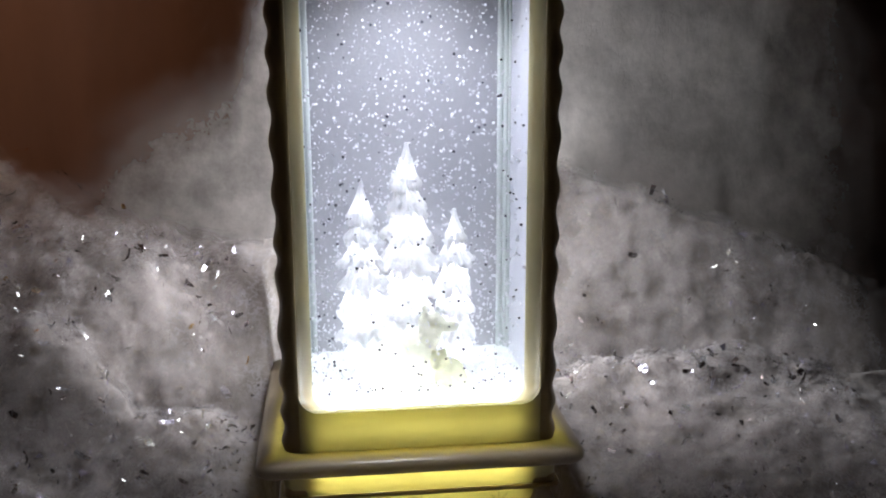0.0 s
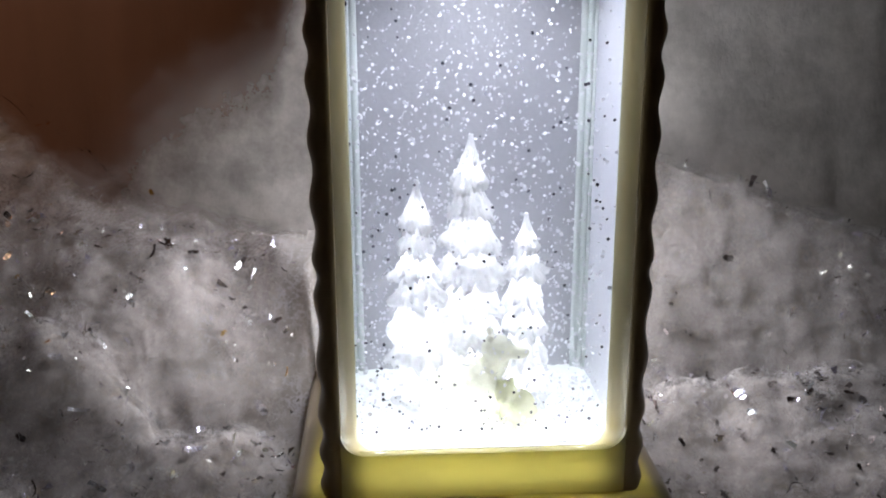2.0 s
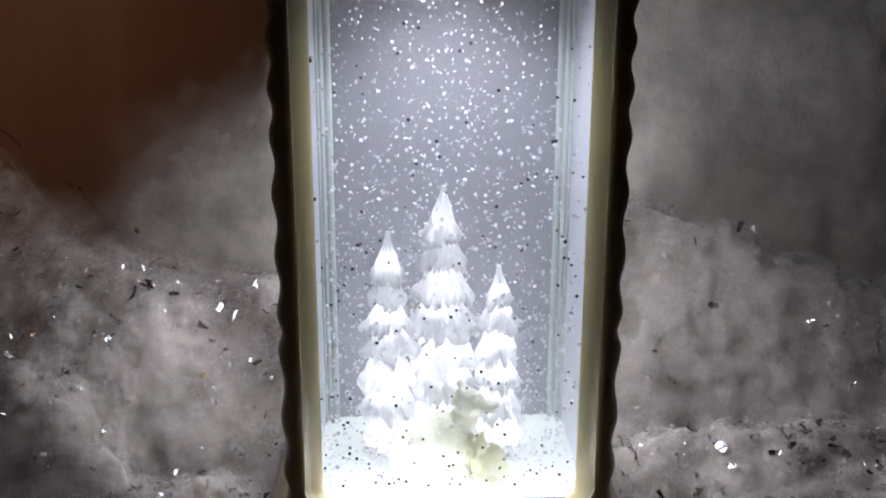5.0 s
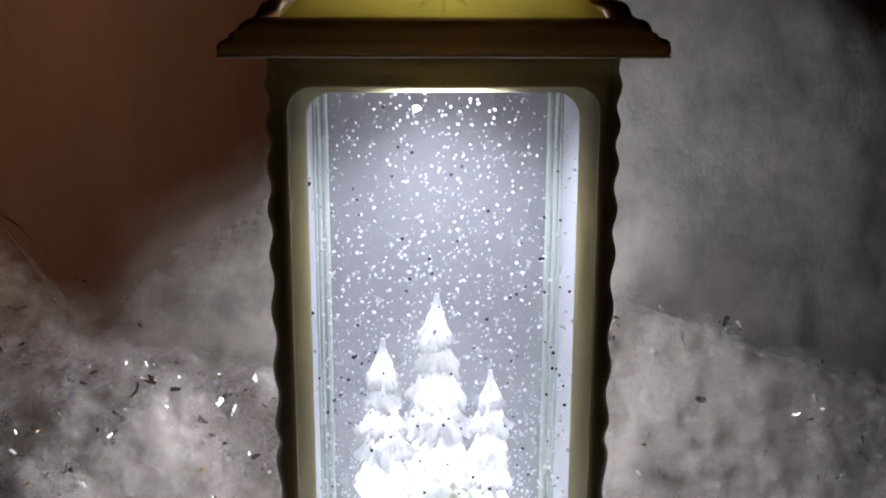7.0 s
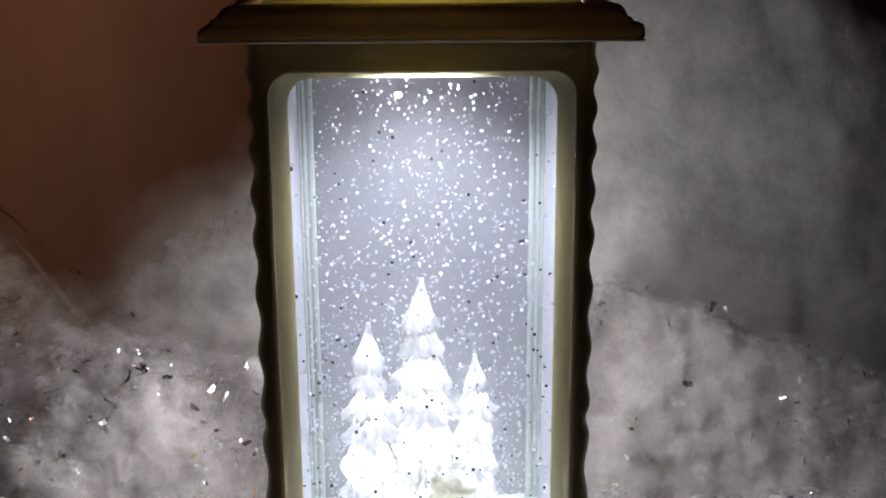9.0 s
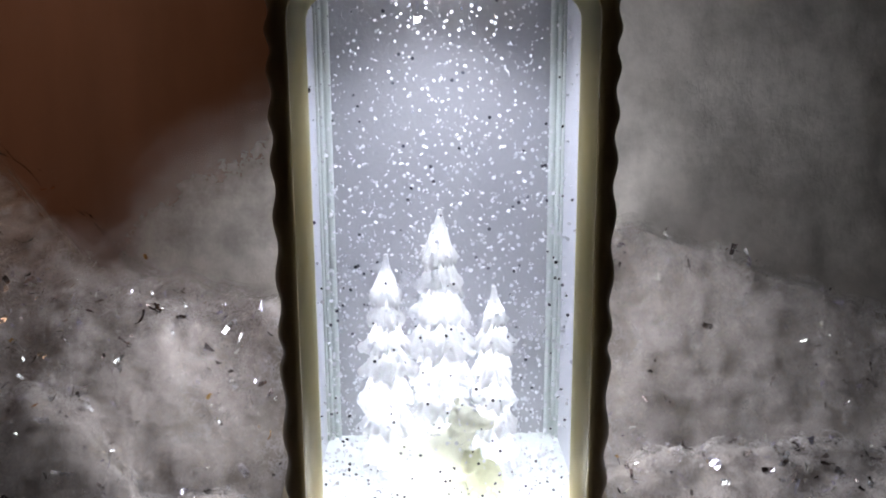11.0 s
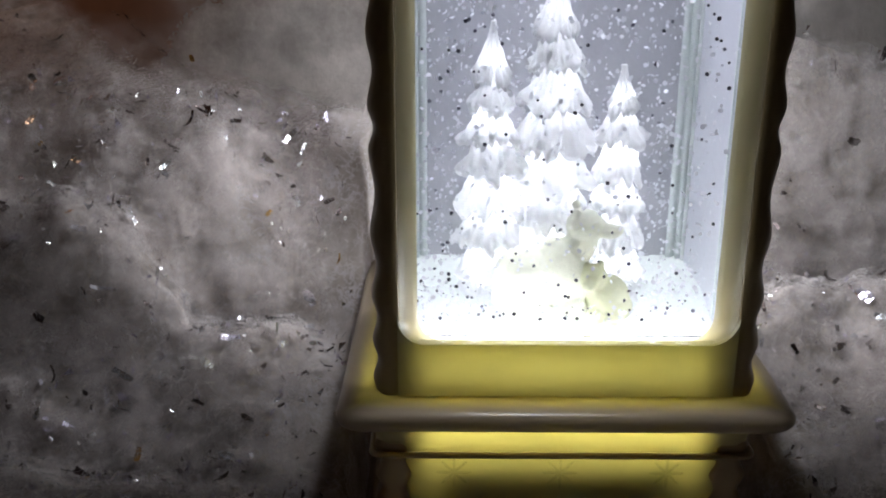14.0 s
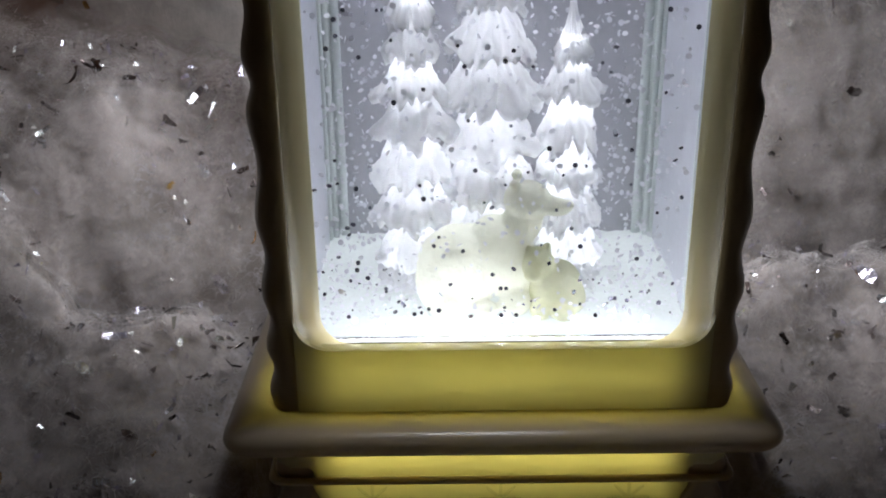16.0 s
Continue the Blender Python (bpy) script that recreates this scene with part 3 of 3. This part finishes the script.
for turn in TURNS:
    bm = bmesh.new()
    loops = []
    for i in range(91):
        s = i / 90
        h = 0.0528 + (0.0145 - 0.0528) * s
        z = 0.2374 + (0.2765 - 0.2374) * s
        r = 0.0018 + 0.00045 * math.cos(2 * math.pi * s * 8.5)
        loops.append([(-h + r * math.cos(t), -h + r * math.cos(t + 0.9), z + r * math.sin(t)) for t in [2 * math.pi * j / 14 for j in range(14)]])
    loft(bm, loops, caps=True)
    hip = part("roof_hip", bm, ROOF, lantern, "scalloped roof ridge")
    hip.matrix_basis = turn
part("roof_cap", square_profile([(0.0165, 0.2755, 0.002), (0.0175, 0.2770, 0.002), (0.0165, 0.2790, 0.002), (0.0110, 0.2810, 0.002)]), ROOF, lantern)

# the clear tank and its lit floor
tank = empty("water_tank", (CX, CY, 0.0), "clear acrylic tank filled with floating white glitter", "tank")
BACK = 0.0095
bm = bmesh.new()
block(bm, -0.0378, 0.0378, -0.0412, -0.0402, 0.0800, 0.2340)
pane = part("pane", bm, GLASS, tank, "clear acrylic pane", smooth=False)
pane.visible_shadow = False
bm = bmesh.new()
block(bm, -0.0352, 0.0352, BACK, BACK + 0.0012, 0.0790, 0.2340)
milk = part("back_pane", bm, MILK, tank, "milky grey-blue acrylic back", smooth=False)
for side in (-1, 1):
    bm = bmesh.new()
    x0, x1 = sorted((side * 0.0386, side * 0.0396))
    block(bm, x0, x1, -0.0398, BACK + 0.0012, 0.0790, 0.2340)
    milk = part("side_pane", bm, MILK_SIDE, tank, "milky pale acrylic side", smooth=False)
    milk.visible_shadow = False
    # a fluted upright in the rear corner
    bm = bmesh.new()
    for mid, deep, wide in ((0.0352, 0.0, 0.0011), (0.0372, 0.0016, 0.0007), (0.0382, 0.0034, 0.0005)):
        loft(bm, [[(side * mid + wide * math.cos(t), BACK - 0.0006 - deep + wide * 0.8 * math.sin(t), z) for t in [2 * math.pi * i / 12 for i in range(12)]] for z in (0.0790, 0.2340)], caps=True)
    block(bm, *sorted((side * 0.0350, side * 0.0386)), BACK - 0.0002, BACK + 0.0010, 0.0790, 0.2340)
    part("corner_strip", bm, FROST, tank, "frosted white acrylic corner")
    bm = bmesh.new()
    block(bm, *sorted((side * 0.0380, side * 0.0387)), -0.0300, -0.0290, 0.0800, 0.2340, 0.0002)
    part("tank_seam", bm, FROST, tank).visible_shadow = False
part("led", square_profile([(0.0009, 0.2246, 0.0007), (0.0009, 0.2236, 0.0007), (0.0005, 0.2230, 0.0004)]), emit_material("led_glow", (0.9, 0.92, 1.0), 25.0), tank, "small bright white light in the tank lid").location = (-0.0070, -0.010, -0.0038)
part("led_stem", square_profile([(0.0005, 0.2346, 0.0003), (0.0005, 0.2210, 0.0003)]), GLASS, tank).location = (-0.0070, -0.010, 0)
part("lit_floor", square_profile([(0.0385, 0.0778, 0.003), (0.0385, 0.0786, 0.003)]), PLATE, tank, "glowing white diffuser floor")

bm = bmesh.new()
n_u = 48
rows = []
for j in range(n_u + 1):
    y = -0.0400 + j * (BACK + 0.0398) / n_u
    row = []
    for i in range(n_u + 1):
        x = -0.0384 + i * 0.0768 / n_u
        edge = min(x + 0.0398, 0.0398 - x, y + 0.0400, BACK - y)
        z = 0.0791 + 0.0010 * smooth01(0, 0.016, edge) * (1 + noise.noise(Vector((x * 160, y * 160, 1)))) + 0.0004 * noise.noise(Vector((x * 700, y * 700, 2)))
        z += 0.0036 * smooth01(0.018, 0.0, min(x + 0.0398, 0.0398 - x, BACK - y)) * smooth01(-0.030, -0.015, y)
        row.append(bm.verts.new((x, y, z)))
    rows.append(row)
for a, b in zip(rows, rows[1:]):
    for i in range(n_u):
        bm.faces.new((a[i], a[i + 1], b[i + 1], b[i]))
floor_snow = part("snow_floor", bm, figure_material("floor_snow_plastic", (0.86, 0.91, 0.87), 0.5), tank, "white sparkling snow floor")
floor_snow.location = (0, 0, 0)


# ---- figures in the tank ----
def fir(x, y, tip, tiers, foot, seed):
    """A moulded fir: fluted, drooping skirts of branches one under the other. tiers: rows of (hem z, hem radius)."""
    rng = random.Random(seed)
    bm = bmesh.new()
    n, steps = 96, 12
    tops = [(tip, 0.0007)] + [(z + 0.0030, r * 0.40) for z, r in tiers]
    for k, (zh, rh) in enumerate(tiers + [(FLOOR_Z + 0.0004, foot)]):
        zt, rt = tops[k]
        lobes = 5 if k == 0 else rng.choice((6, 7, 8))
        ph, folds = rng.uniform(0, 6.28), rng.choice((13, 15, 17))
        lean = Vector((rng.uniform(-0.0006, 0.0006), rng.uniform(-0.0006, 0.0006), 0))
        amps = [rng.uniform(0.55, 1.2) for _ in range(lobes + 1)]
        drops = [rng.uniform(-0.0012, 0.0014) for _ in range(lobes + 1)]
        loops = []
        for s in range(steps + 1):
            u = s / steps
            loop = []
            for i in range(n):
                a = 2 * math.pi * i / n
                q = (a + ph) / (2 * math.pi) * lobes % lobes
                lobe = abs(math.sin(math.pi * (q % 1.0))) ** 0.7
                amp = amps[int(q)]
                swell = u ** (1.5 if k == 0 else 1.15)
                r = rt + (rh - rt) * swell
                wob = noise.noise(Vector((math.cos(a) * 2.2, math.sin(a) * 2.2, k * 2.3 + seed)))
                r *= 1 - 0.26 * u * (1 - lobe * amp) + 0.20 * u * wob
                pleat = abs(math.sin(a * folds * 0.5 + 3 * wob + k))
                r += (0.0008 * pleat - 0.0004) * u ** 0.8 * (rh / 0.008)
                r += 0.0024 * u * noise.noise(Vector((math.cos(a) * 3.5, math.sin(a) * 3.5, u * 2.5 + k * 5 + seed))) * rh / 0.009
                r += 0.0010 * u * noise.noise(Vector((math.cos(a) * 9, math.sin(a) * 9, u * 5 + k * 5 + seed)))
                z = zt + (zh - zt) * u ** 0.9 + u * (drops[int(q)] * lobe + 0.0009 * (1 - lobe)) + 0.0005 * wob + 0.0007 * u * (1 - pleat) + 0.0022 * u * u * noise.noise(Vector((math.cos(a) * 6, math.sin(a) * 6, k * 7 + seed)))
                loop.append(Vector((r * math.cos(a), r * math.sin(a), z - FLOOR_Z)) + lean * u)
            loops.append(loop)
        hem = [Vector((p.x * 0.93, p.y * 0.93, p.z - 0.0013)) for p in loops[-1]]
        under = [Vector((p.x * 0.55, p.y * 0.55, p.z + 0.0014)) for p in loops[-1]]
        loft(bm, loops + [hem, under])
        if k == 0:
            bm.faces.new([bm.verts.new(p) for p in loops[0]])
    ob = link("fir_tree_figurine", bm, WHITE)
    ob.location = (x, y, FLOOR_Z)
    return tagged(ob, "small white moulded fir tree with drooping snowy branches", "tree figurine", group="fir trees in the tank")


fir(-0.0162, 0.0335, 0.1515, [(0.1375, 0.0052), (0.1300, 0.0060), (0.1225, 0.0074), (0.1140, 0.0084), (0.1045, 0.0088), (0.0950, 0.0090), (0.0860, 0.0088)], 0.009, 3)
fir(0.0002, 0.0395, 0.1638, [(0.1480, 0.0062), (0.1395, 0.0078), (0.1295, 0.0090), (0.1195, 0.0114), (0.1090, 0.0110), (0.0990, 0.0116), (0.0890, 0.0116)], 0.011, 8)
fir(0.0164, 0.0345, 0.1408, [(0.1290, 0.0042), (0.1215, 0.0066), (0.1125, 0.0068), (0.1035, 0.0074), (0.0945, 0.0080), (0.0860, 0.0080)], 0.008, 14)


def blob_figure(name, blobs, place, material, label):
    """A moulded figure from overlapping ellipsoids, melted into one skin."""
    bm = bmesh.new()
    for x, y, z, rx, ry, rz, tilt in blobs:
        m = pose(x, y, z, 0, tilt, 0) @ Matrix.Diagonal((rx, ry, rz, 1))
        bmesh.ops.create_icosphere(bm, subdivisions=3, radius=1.0, matrix=m)
    ob = link(name, bm, material)
    ob.location = place
    melt = ob.modifiers.new("melt", "REMESH")
    melt.mode, melt.voxel_size, melt.use_smooth_shade = "VOXEL", 0.00055, True
    soft = ob.modifiers.new("soft", "SMOOTH")
    soft.factor, soft.iterations = 0.5, 4
    return tagged(ob, label, "figurine")


blob_figure("bear_figurine", [
    (-0.0080, 0.0, 0.0088, 0.0096, 0.0080, 0.0094, -10), (-0.0128, -0.001, 0.0064, 0.0050, 0.0068, 0.0070, 0), (0.0006, -0.0005, 0.0110, 0.0070, 0.0066, 0.0098, -25),
    (0.0042, -0.001, 0.0186, 0.0042, 0.0042, 0.0062, 24), (0.0054, -0.0015, 0.0238, 0.0050, 0.0045, 0.0042, 10), (0.0104, -0.0025, 0.0228, 0.0040, 0.0025, 0.0020, 8),
    (0.0136, -0.003, 0.0232, 0.0012, 0.0014, 0.0012, 0), (0.0026, -0.0035, 0.0276, 0.0013, 0.0010, 0.0014, 0), (0.0034, 0.0025, 0.0280, 0.0013, 0.0010, 0.0014, 0),
    (-0.0105, -0.0058, 0.0026, 0.0050, 0.0036, 0.0028, 0), (-0.0030, -0.0070, 0.0020, 0.0026, 0.0022, 0.0020, 0), (0.0030, -0.0055, 0.0030, 0.0034, 0.0030, 0.0030, 0)],
    (CX + 0.0005, 0.0225, FLOOR_Z), BEAR, "small cream polar bear figurine resting on snow")
blob_figure("bear_cub_figurine", [
    (0.0002, 0.0, 0.0056, 0.0056, 0.0050, 0.0060, 14), (-0.0038, -0.001, 0.0112, 0.0037, 0.0036, 0.0035, 0), (-0.0050, -0.0044, 0.0100, 0.0018, 0.0018, 0.0014, 0),
    (-0.0060, -0.0002, 0.0142, 0.0010, 0.0008, 0.0010, 0), (-0.0016, 0.0, 0.0145, 0.0010, 0.0008, 0.0010, 0), (0.0030, -0.001, 0.0036, 0.0036, 0.0040, 0.0038, 0),
    (-0.0030, -0.0040, 0.0022, 0.0024, 0.0030, 0.0022, 0), (0.0016, -0.0045, 0.0018, 0.0026, 0.0030, 0.0018, 0)],
    (CX + 0.0116, 0.0190, FLOOR_Z), CUB, "tiny yellowish bear cub figurine beside a bear")


# ---- glitter ----
def flake_cloud(name, spots, material, parent, label):
    """Many small six-sided flakes in one mesh. spots: (place, radius, turn)."""
    verts, faces = [], []
    for place, r, turn in spots:
        base = len(verts)
        for k in range(6):
            a = math.pi * k / 3
            verts.append(place + turn @ Vector((r * math.cos(a), r * math.sin(a), 0.00003)))
        for k in range(6):
            a = math.pi * k / 3
            verts.append(place + turn @ Vector((r * math.cos(a), r * math.sin(a), -0.00003)))
        faces += [tuple(range(base, base + 6)), tuple(range(base + 11, base + 5, -1))]
        faces += [(base + k, base + 6 + k, base + 6 + (k + 1) % 6, base + (k + 1) % 6) for k in range(6)]
    mesh = bpy.data.meshes.new(name)
    mesh.from_pydata([tuple(v) for v in verts], [], faces)
    mesh.materials.append(material)
    ob = new(name, mesh)
    ob.parent = parent
    return tagged(ob, label, kind="stuff")


rng = random.Random(21)


def any_turn(lean=180):
    return Euler((radians(rng.uniform(-lean, lean)), radians(rng.uniform(-lean, lean)), rng.uniform(0, 6.28))).to_matrix()


spots = []
for _ in range(3500):
    p = Vector((rng.uniform(-0.0365, 0.0365), rng.uniform(-0.038, 0.009), 0.083 + 0.143 * rng.random() ** 1.55))
    spots.append((p, rng.choice((0.00034, 0.00044, 0.00054, 0.00066)) * (0.78 if p.z > 0.185 else 1.0), any_turn()))
for _ in range(600):
    p = Vector((rng.uniform(-0.036, 0.036), rng.uniform(-0.038, -0.012), 0.0812 + 0.004 * rng.random() ** 2))
    spots.append((p, rng.choice((0.00032, 0.00042, 0.0005)), any_turn(60)))
for _ in range(26):
    spots.append((Vector((rng.uniform(-0.034, 0.034), rng.uniform(-0.036, 0.01), rng.uniform(0.13, 0.205))), 0.00065, any_turn()))
flake_cloud("floating_glitter", spots, GLITTER, tank, "white glitter flakes floating in the water")

spots = []
FRONT = Euler((radians(90), 0, 0)).to_matrix()
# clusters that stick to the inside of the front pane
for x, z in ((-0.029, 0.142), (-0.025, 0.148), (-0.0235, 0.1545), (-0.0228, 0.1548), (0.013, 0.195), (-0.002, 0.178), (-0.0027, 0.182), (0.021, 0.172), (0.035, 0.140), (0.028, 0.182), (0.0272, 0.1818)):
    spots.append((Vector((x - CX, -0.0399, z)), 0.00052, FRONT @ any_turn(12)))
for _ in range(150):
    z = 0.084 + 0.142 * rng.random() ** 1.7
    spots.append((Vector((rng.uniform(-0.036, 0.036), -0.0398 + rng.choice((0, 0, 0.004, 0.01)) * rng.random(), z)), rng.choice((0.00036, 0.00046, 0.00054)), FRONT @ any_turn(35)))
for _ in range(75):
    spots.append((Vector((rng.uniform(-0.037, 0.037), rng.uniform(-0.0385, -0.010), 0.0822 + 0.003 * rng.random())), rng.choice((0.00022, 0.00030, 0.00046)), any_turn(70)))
flake_cloud("glitter_on_pane", spots, DARKFLAKE, tank, "glitter flakes stuck to the pane, coloured dark as if backlit")


# ---- foil shreds and fibres on the snow ----
def shred_mesh(length, width, bend, seed):
    r = random.Random(seed)
    bm = bmesh.new()
    top, low = [], []
    n = 5
    for i in range(n):
        u = i / (n - 1) - 0.5
        w = width * (0.5 - 0.22 * abs(u) * r.uniform(0.3, 2.0))
        z = bend * (u * u * 4 - 0.5) * length * 0.25
        for side in (-1, 1):
            x, y = u * length + r.uniform(-0.05, 0.05) * length, side * w * r.uniform(0.75, 1.15)
            zz = z + r.uniform(-0.08, 0.08) * width
            top.append(bm.verts.new((x, y, zz + 0.00003)))
            low.append(bm.verts.new((x, y, zz - 0.00003)))
    for i in range(n - 1):
        a, b, c, d = 2 * i, 2 * i + 1, 2 * i + 3, 2 * i + 2
        bm.faces.new((top[a], top[b], top[c], top[d]))
        bm.faces.new((low[d], low[c], low[b], low[a]))
    ring = [0, 2, 4, 6, 8, 9, 7, 5, 3, 1]
    for a, b in zip(ring, ring[1:] + ring[:1]):
        bm.faces.new((top[a], top[b], low[b], low[a]))
    return bm


SHREDS = []
for k, (ln, wd, bend) in enumerate(((0.0032, 0.0018, 0.3), (0.0040, 0.0012, 0.6), (0.0026, 0.0020, 0.2), (0.0055, 0.0010, 0.9), (0.0022, 0.0012, 0.4), (0.0036, 0.0024, 0.5))):
    holder = link("shred_pattern", shred_mesh(ln, wd, bend, 40 + k), FOIL, smooth=False)
    SHREDS.append(holder.data)
    gold = holder.data.copy()
    gold.materials[0] = GOLD
    SHREDS.append(gold)
    bpy.data.objects.remove(holder)


def cluster(cx, cy, count, spread):
    for _ in range(count):
        lay_shred(rng.gauss(cx, spread), rng.gauss(cy, spread * 0.5), rng.randrange(6), big=rng.uniform(0.6, 1.2))


def lay_shred(x, y, k, gold=False, lift=0.0034, big=1.0, facing=None):
    ob = new("foil_shred", SHREDS[2 * (k % 6) + (1 if gold else 0)])
    p, up = snow_point(x, y)
    q = up.to_track_quat("Z", "Y")
    m = Matrix.Translation(p + up * lift) @ q.to_matrix().to_4x4() @ pose(0, 0, 0, rng.uniform(-35, 35), rng.uniform(-35, 35), rng.uniform(0, 360)) @ Matrix.Scale(big, 4)
    ob.matrix_world = m
    return tagged(ob, "crumpled gold foil shred lying on the batting" if gold else "crumpled silver iridescent foil shred lying on the batting", "foil shred", group="foil shreds on the batting")


for k, (x, y) in enumerate(((0.101, 0.099), (0.103, 0.076), (0.173, 0.108), (-0.071, 0.069), (-0.101, 0.113), (-0.071, 0.080), (-0.105, 0.099), (-0.080, 0.105),
                            (-0.077, 0.094), (-0.124, 0.067), (0.073, 0.048), (0.113, 0.087), (0.093, 0.080), (-0.179, 0.103), (-0.149, 0.054), (-0.120, 0.029),
                            (0.075, 0.030), (0.095, 0.058), (-0.132, 0.054), (-0.116, 0.033), (-0.141, 0.083), (0.118, 0.056), (0.117, 0.033), (0.082, 0.066),
                            (0.138, 0.054), (-0.090, 0.042), (-0.106, 0.036), (-0.166, 0.139), (0.085, 0.047))):
    lay_shred(x, y, k, big=1.5)
for x, y in ((-0.117, 0.129), (-0.172, 0.180), (-0.169, 0.182), (-0.118, 0.000), (-0.150, 0.120)):
    lay_shred(x, y, 2, True, big=1.1)
cluster(0.121, 0.055, 16, 0.007)
cluster(-0.106, 0.100, 6, 0.003)
cluster(-0.124, 0.067, 5, 0.002)
cluster(0.135, 0.070, 8, 0.010)
for k in range(240):
    if k % 5 < 3:
        x, y = rng.uniform(-0.19, -0.062), rng.gauss(0.075, 0.034)
    else:
        x, y = rng.uniform(0.064, 0.165), min(0.112, rng.gauss(0.055, 0.018))
    if -0.06 < y < 0.20 and snow_body(x, y) > 0.9:
        lay_shred(x, y, rng.randrange(6), rng.random() < 0.05, big=rng.uniform(0.45, 1.25))

def curl(x, y, turn, length, seed):
    """A thin curled tinsel thread that springs up from the batting."""
    r = random.Random(seed)
    bm = bmesh.new()
    a, rows, pos = 0.0, [], Vector((0, 0, 0))
    n = 22
    for i in range(n):
        u = i / (n - 1)
        a = 0.9 * math.sin(u * 5.0 + r.uniform(-0.1, 0.1)) + 0.5 * u
        pos = pos + Vector((math.cos(a), math.sin(a), 0.25 * math.cos(u * 3.0))) * (length / n)
        w = 0.00022 * (1 - 0.5 * u)
        rows.append([pos + Vector((-math.sin(a) * w, math.cos(a) * w, d)) for d in (-0.0001, 0.0001)] + [pos + Vector((math.sin(a) * w, -math.cos(a) * w, d)) for d in (0.0001, -0.0001)])
    loft(bm, rows, caps=True)
    ob = link("tinsel_curl", bm, FOIL)
    p, up = snow_point(x, y)
    ob.matrix_world = Matrix.Translation(p + up * 0.0036) @ up.to_track_quat("Z", "Y").to_matrix().to_4x4() @ pose(0, 0, 0, 0, 0, turn)
    return tagged(ob, "thin dark curled tinsel thread on the batting", "tinsel", group="tinsel threads on the batting")


for k, (x, y, turn, ln) in enumerate(((-0.082, 0.062, 20, 0.011), (-0.118, 0.028, -70, 0.012), (-0.128, 0.010, 200, 0.009), (0.098, 0.020, 40, 0.008))):
    curl(x, y, turn, ln, 60 + k)

verts, faces = [], []
for _ in range(7000):
    x, y = rng.choice((rng.uniform(-0.21, -0.058), rng.uniform(0.06, 0.20))), rng.uniform(-0.05, 0.16)
    if noise.noise(Vector((x * 45, y * 45, 7))) < rng.uniform(-0.5, 0.4) or snow_body(x, y) < 1.0:
        continue
    p, up = snow_point(x, y)
    turn = up.to_track_quat("Z", "Y").to_matrix() @ any_turn(80)
    big, drift = 1.0 + 1.7 * rng.random() ** 4, rng.uniform(0.0012, 0.0045)
    a, b = rng.uniform(0.0004, 0.0012) * big, rng.uniform(0.0002, 0.0007) * big
    jag = [rng.uniform(0.0, 1.1) for _ in range(4)]
    base = len(verts)
    for dz in (0.00002, -0.00002):
        verts += [tuple(p + up * drift + turn @ Vector(c)) for c in ((-a, -b * jag[0], dz), (a, -b * jag[1], dz), (a * jag[2], b, dz), (-a * jag[3], b * jag[0], dz))]
    faces += [(base, base + 1, base + 2, base + 3), (base + 7, base + 6, base + 5, base + 4)]
    faces += [(base + k, base + 4 + k, base + 4 + (k + 1) % 4, base + (k + 1) % 4) for k in range(4)]
mesh = bpy.data.meshes.new("foil_crumbs")
mesh.from_pydata(verts, [], faces)
mesh.materials.append(CRUMB)
tagged(new("foil_crumbs", mesh), "tiny silver foil crumbs strewn over the batting", "foil crumbs", kind="stuff")

verts, faces = [], []
for _ in range(64000):
    x = rng.choice((rng.uniform(-0.21, -0.056), rng.uniform(0.058, 0.20)))
    y = rng.uniform(-0.04, 0.15)
    if noise.noise(Vector((x * 70, y * 70, 3))) < rng.uniform(-0.5, 0.5) or snow_body(x, y) < rng.uniform(0.3, 1.2):
        continue
    p, up = snow_point(x, y)
    if up.z < 0.40:
        continue
    # each fibre leaves the surface, arches over and lies back
    side = up.cross(Vector((rng.uniform(-1, 1), rng.uniform(-1, 1), rng.uniform(-1, 1)))).normalized()
    across = up.cross(side)
    ln, wd, bow = rng.uniform(0.0012, 0.0045), rng.uniform(0.00002, 0.00005), rng.uniform(-0.9, 0.9)
    rise, p = rng.uniform(0.0003, 0.0016), p + up * rng.uniform(0.0, 0.0040)
    base = len(verts)
    for i in range(5):
        u = i / 4 - 0.5
        q = p + side * (ln * u) + across * (bow * ln * u * u) + up * (rise * (1 - 3 * u * u))
        verts += [tuple(q - across * wd), tuple(q + across * wd + up * wd)]
    faces += [(base + 2 * i, base + 2 * i + 1, base + 2 * i + 3, base + 2 * i + 2) for i in range(4)]
mesh = bpy.data.meshes.new("loose_fibres")
mesh.from_pydata(verts, [], faces)
mesh.materials.append(FIBRE)
tagged(new("loose_fibres", mesh), "fine loose white polyester fibres on the batting", "fibres", kind="stuff")
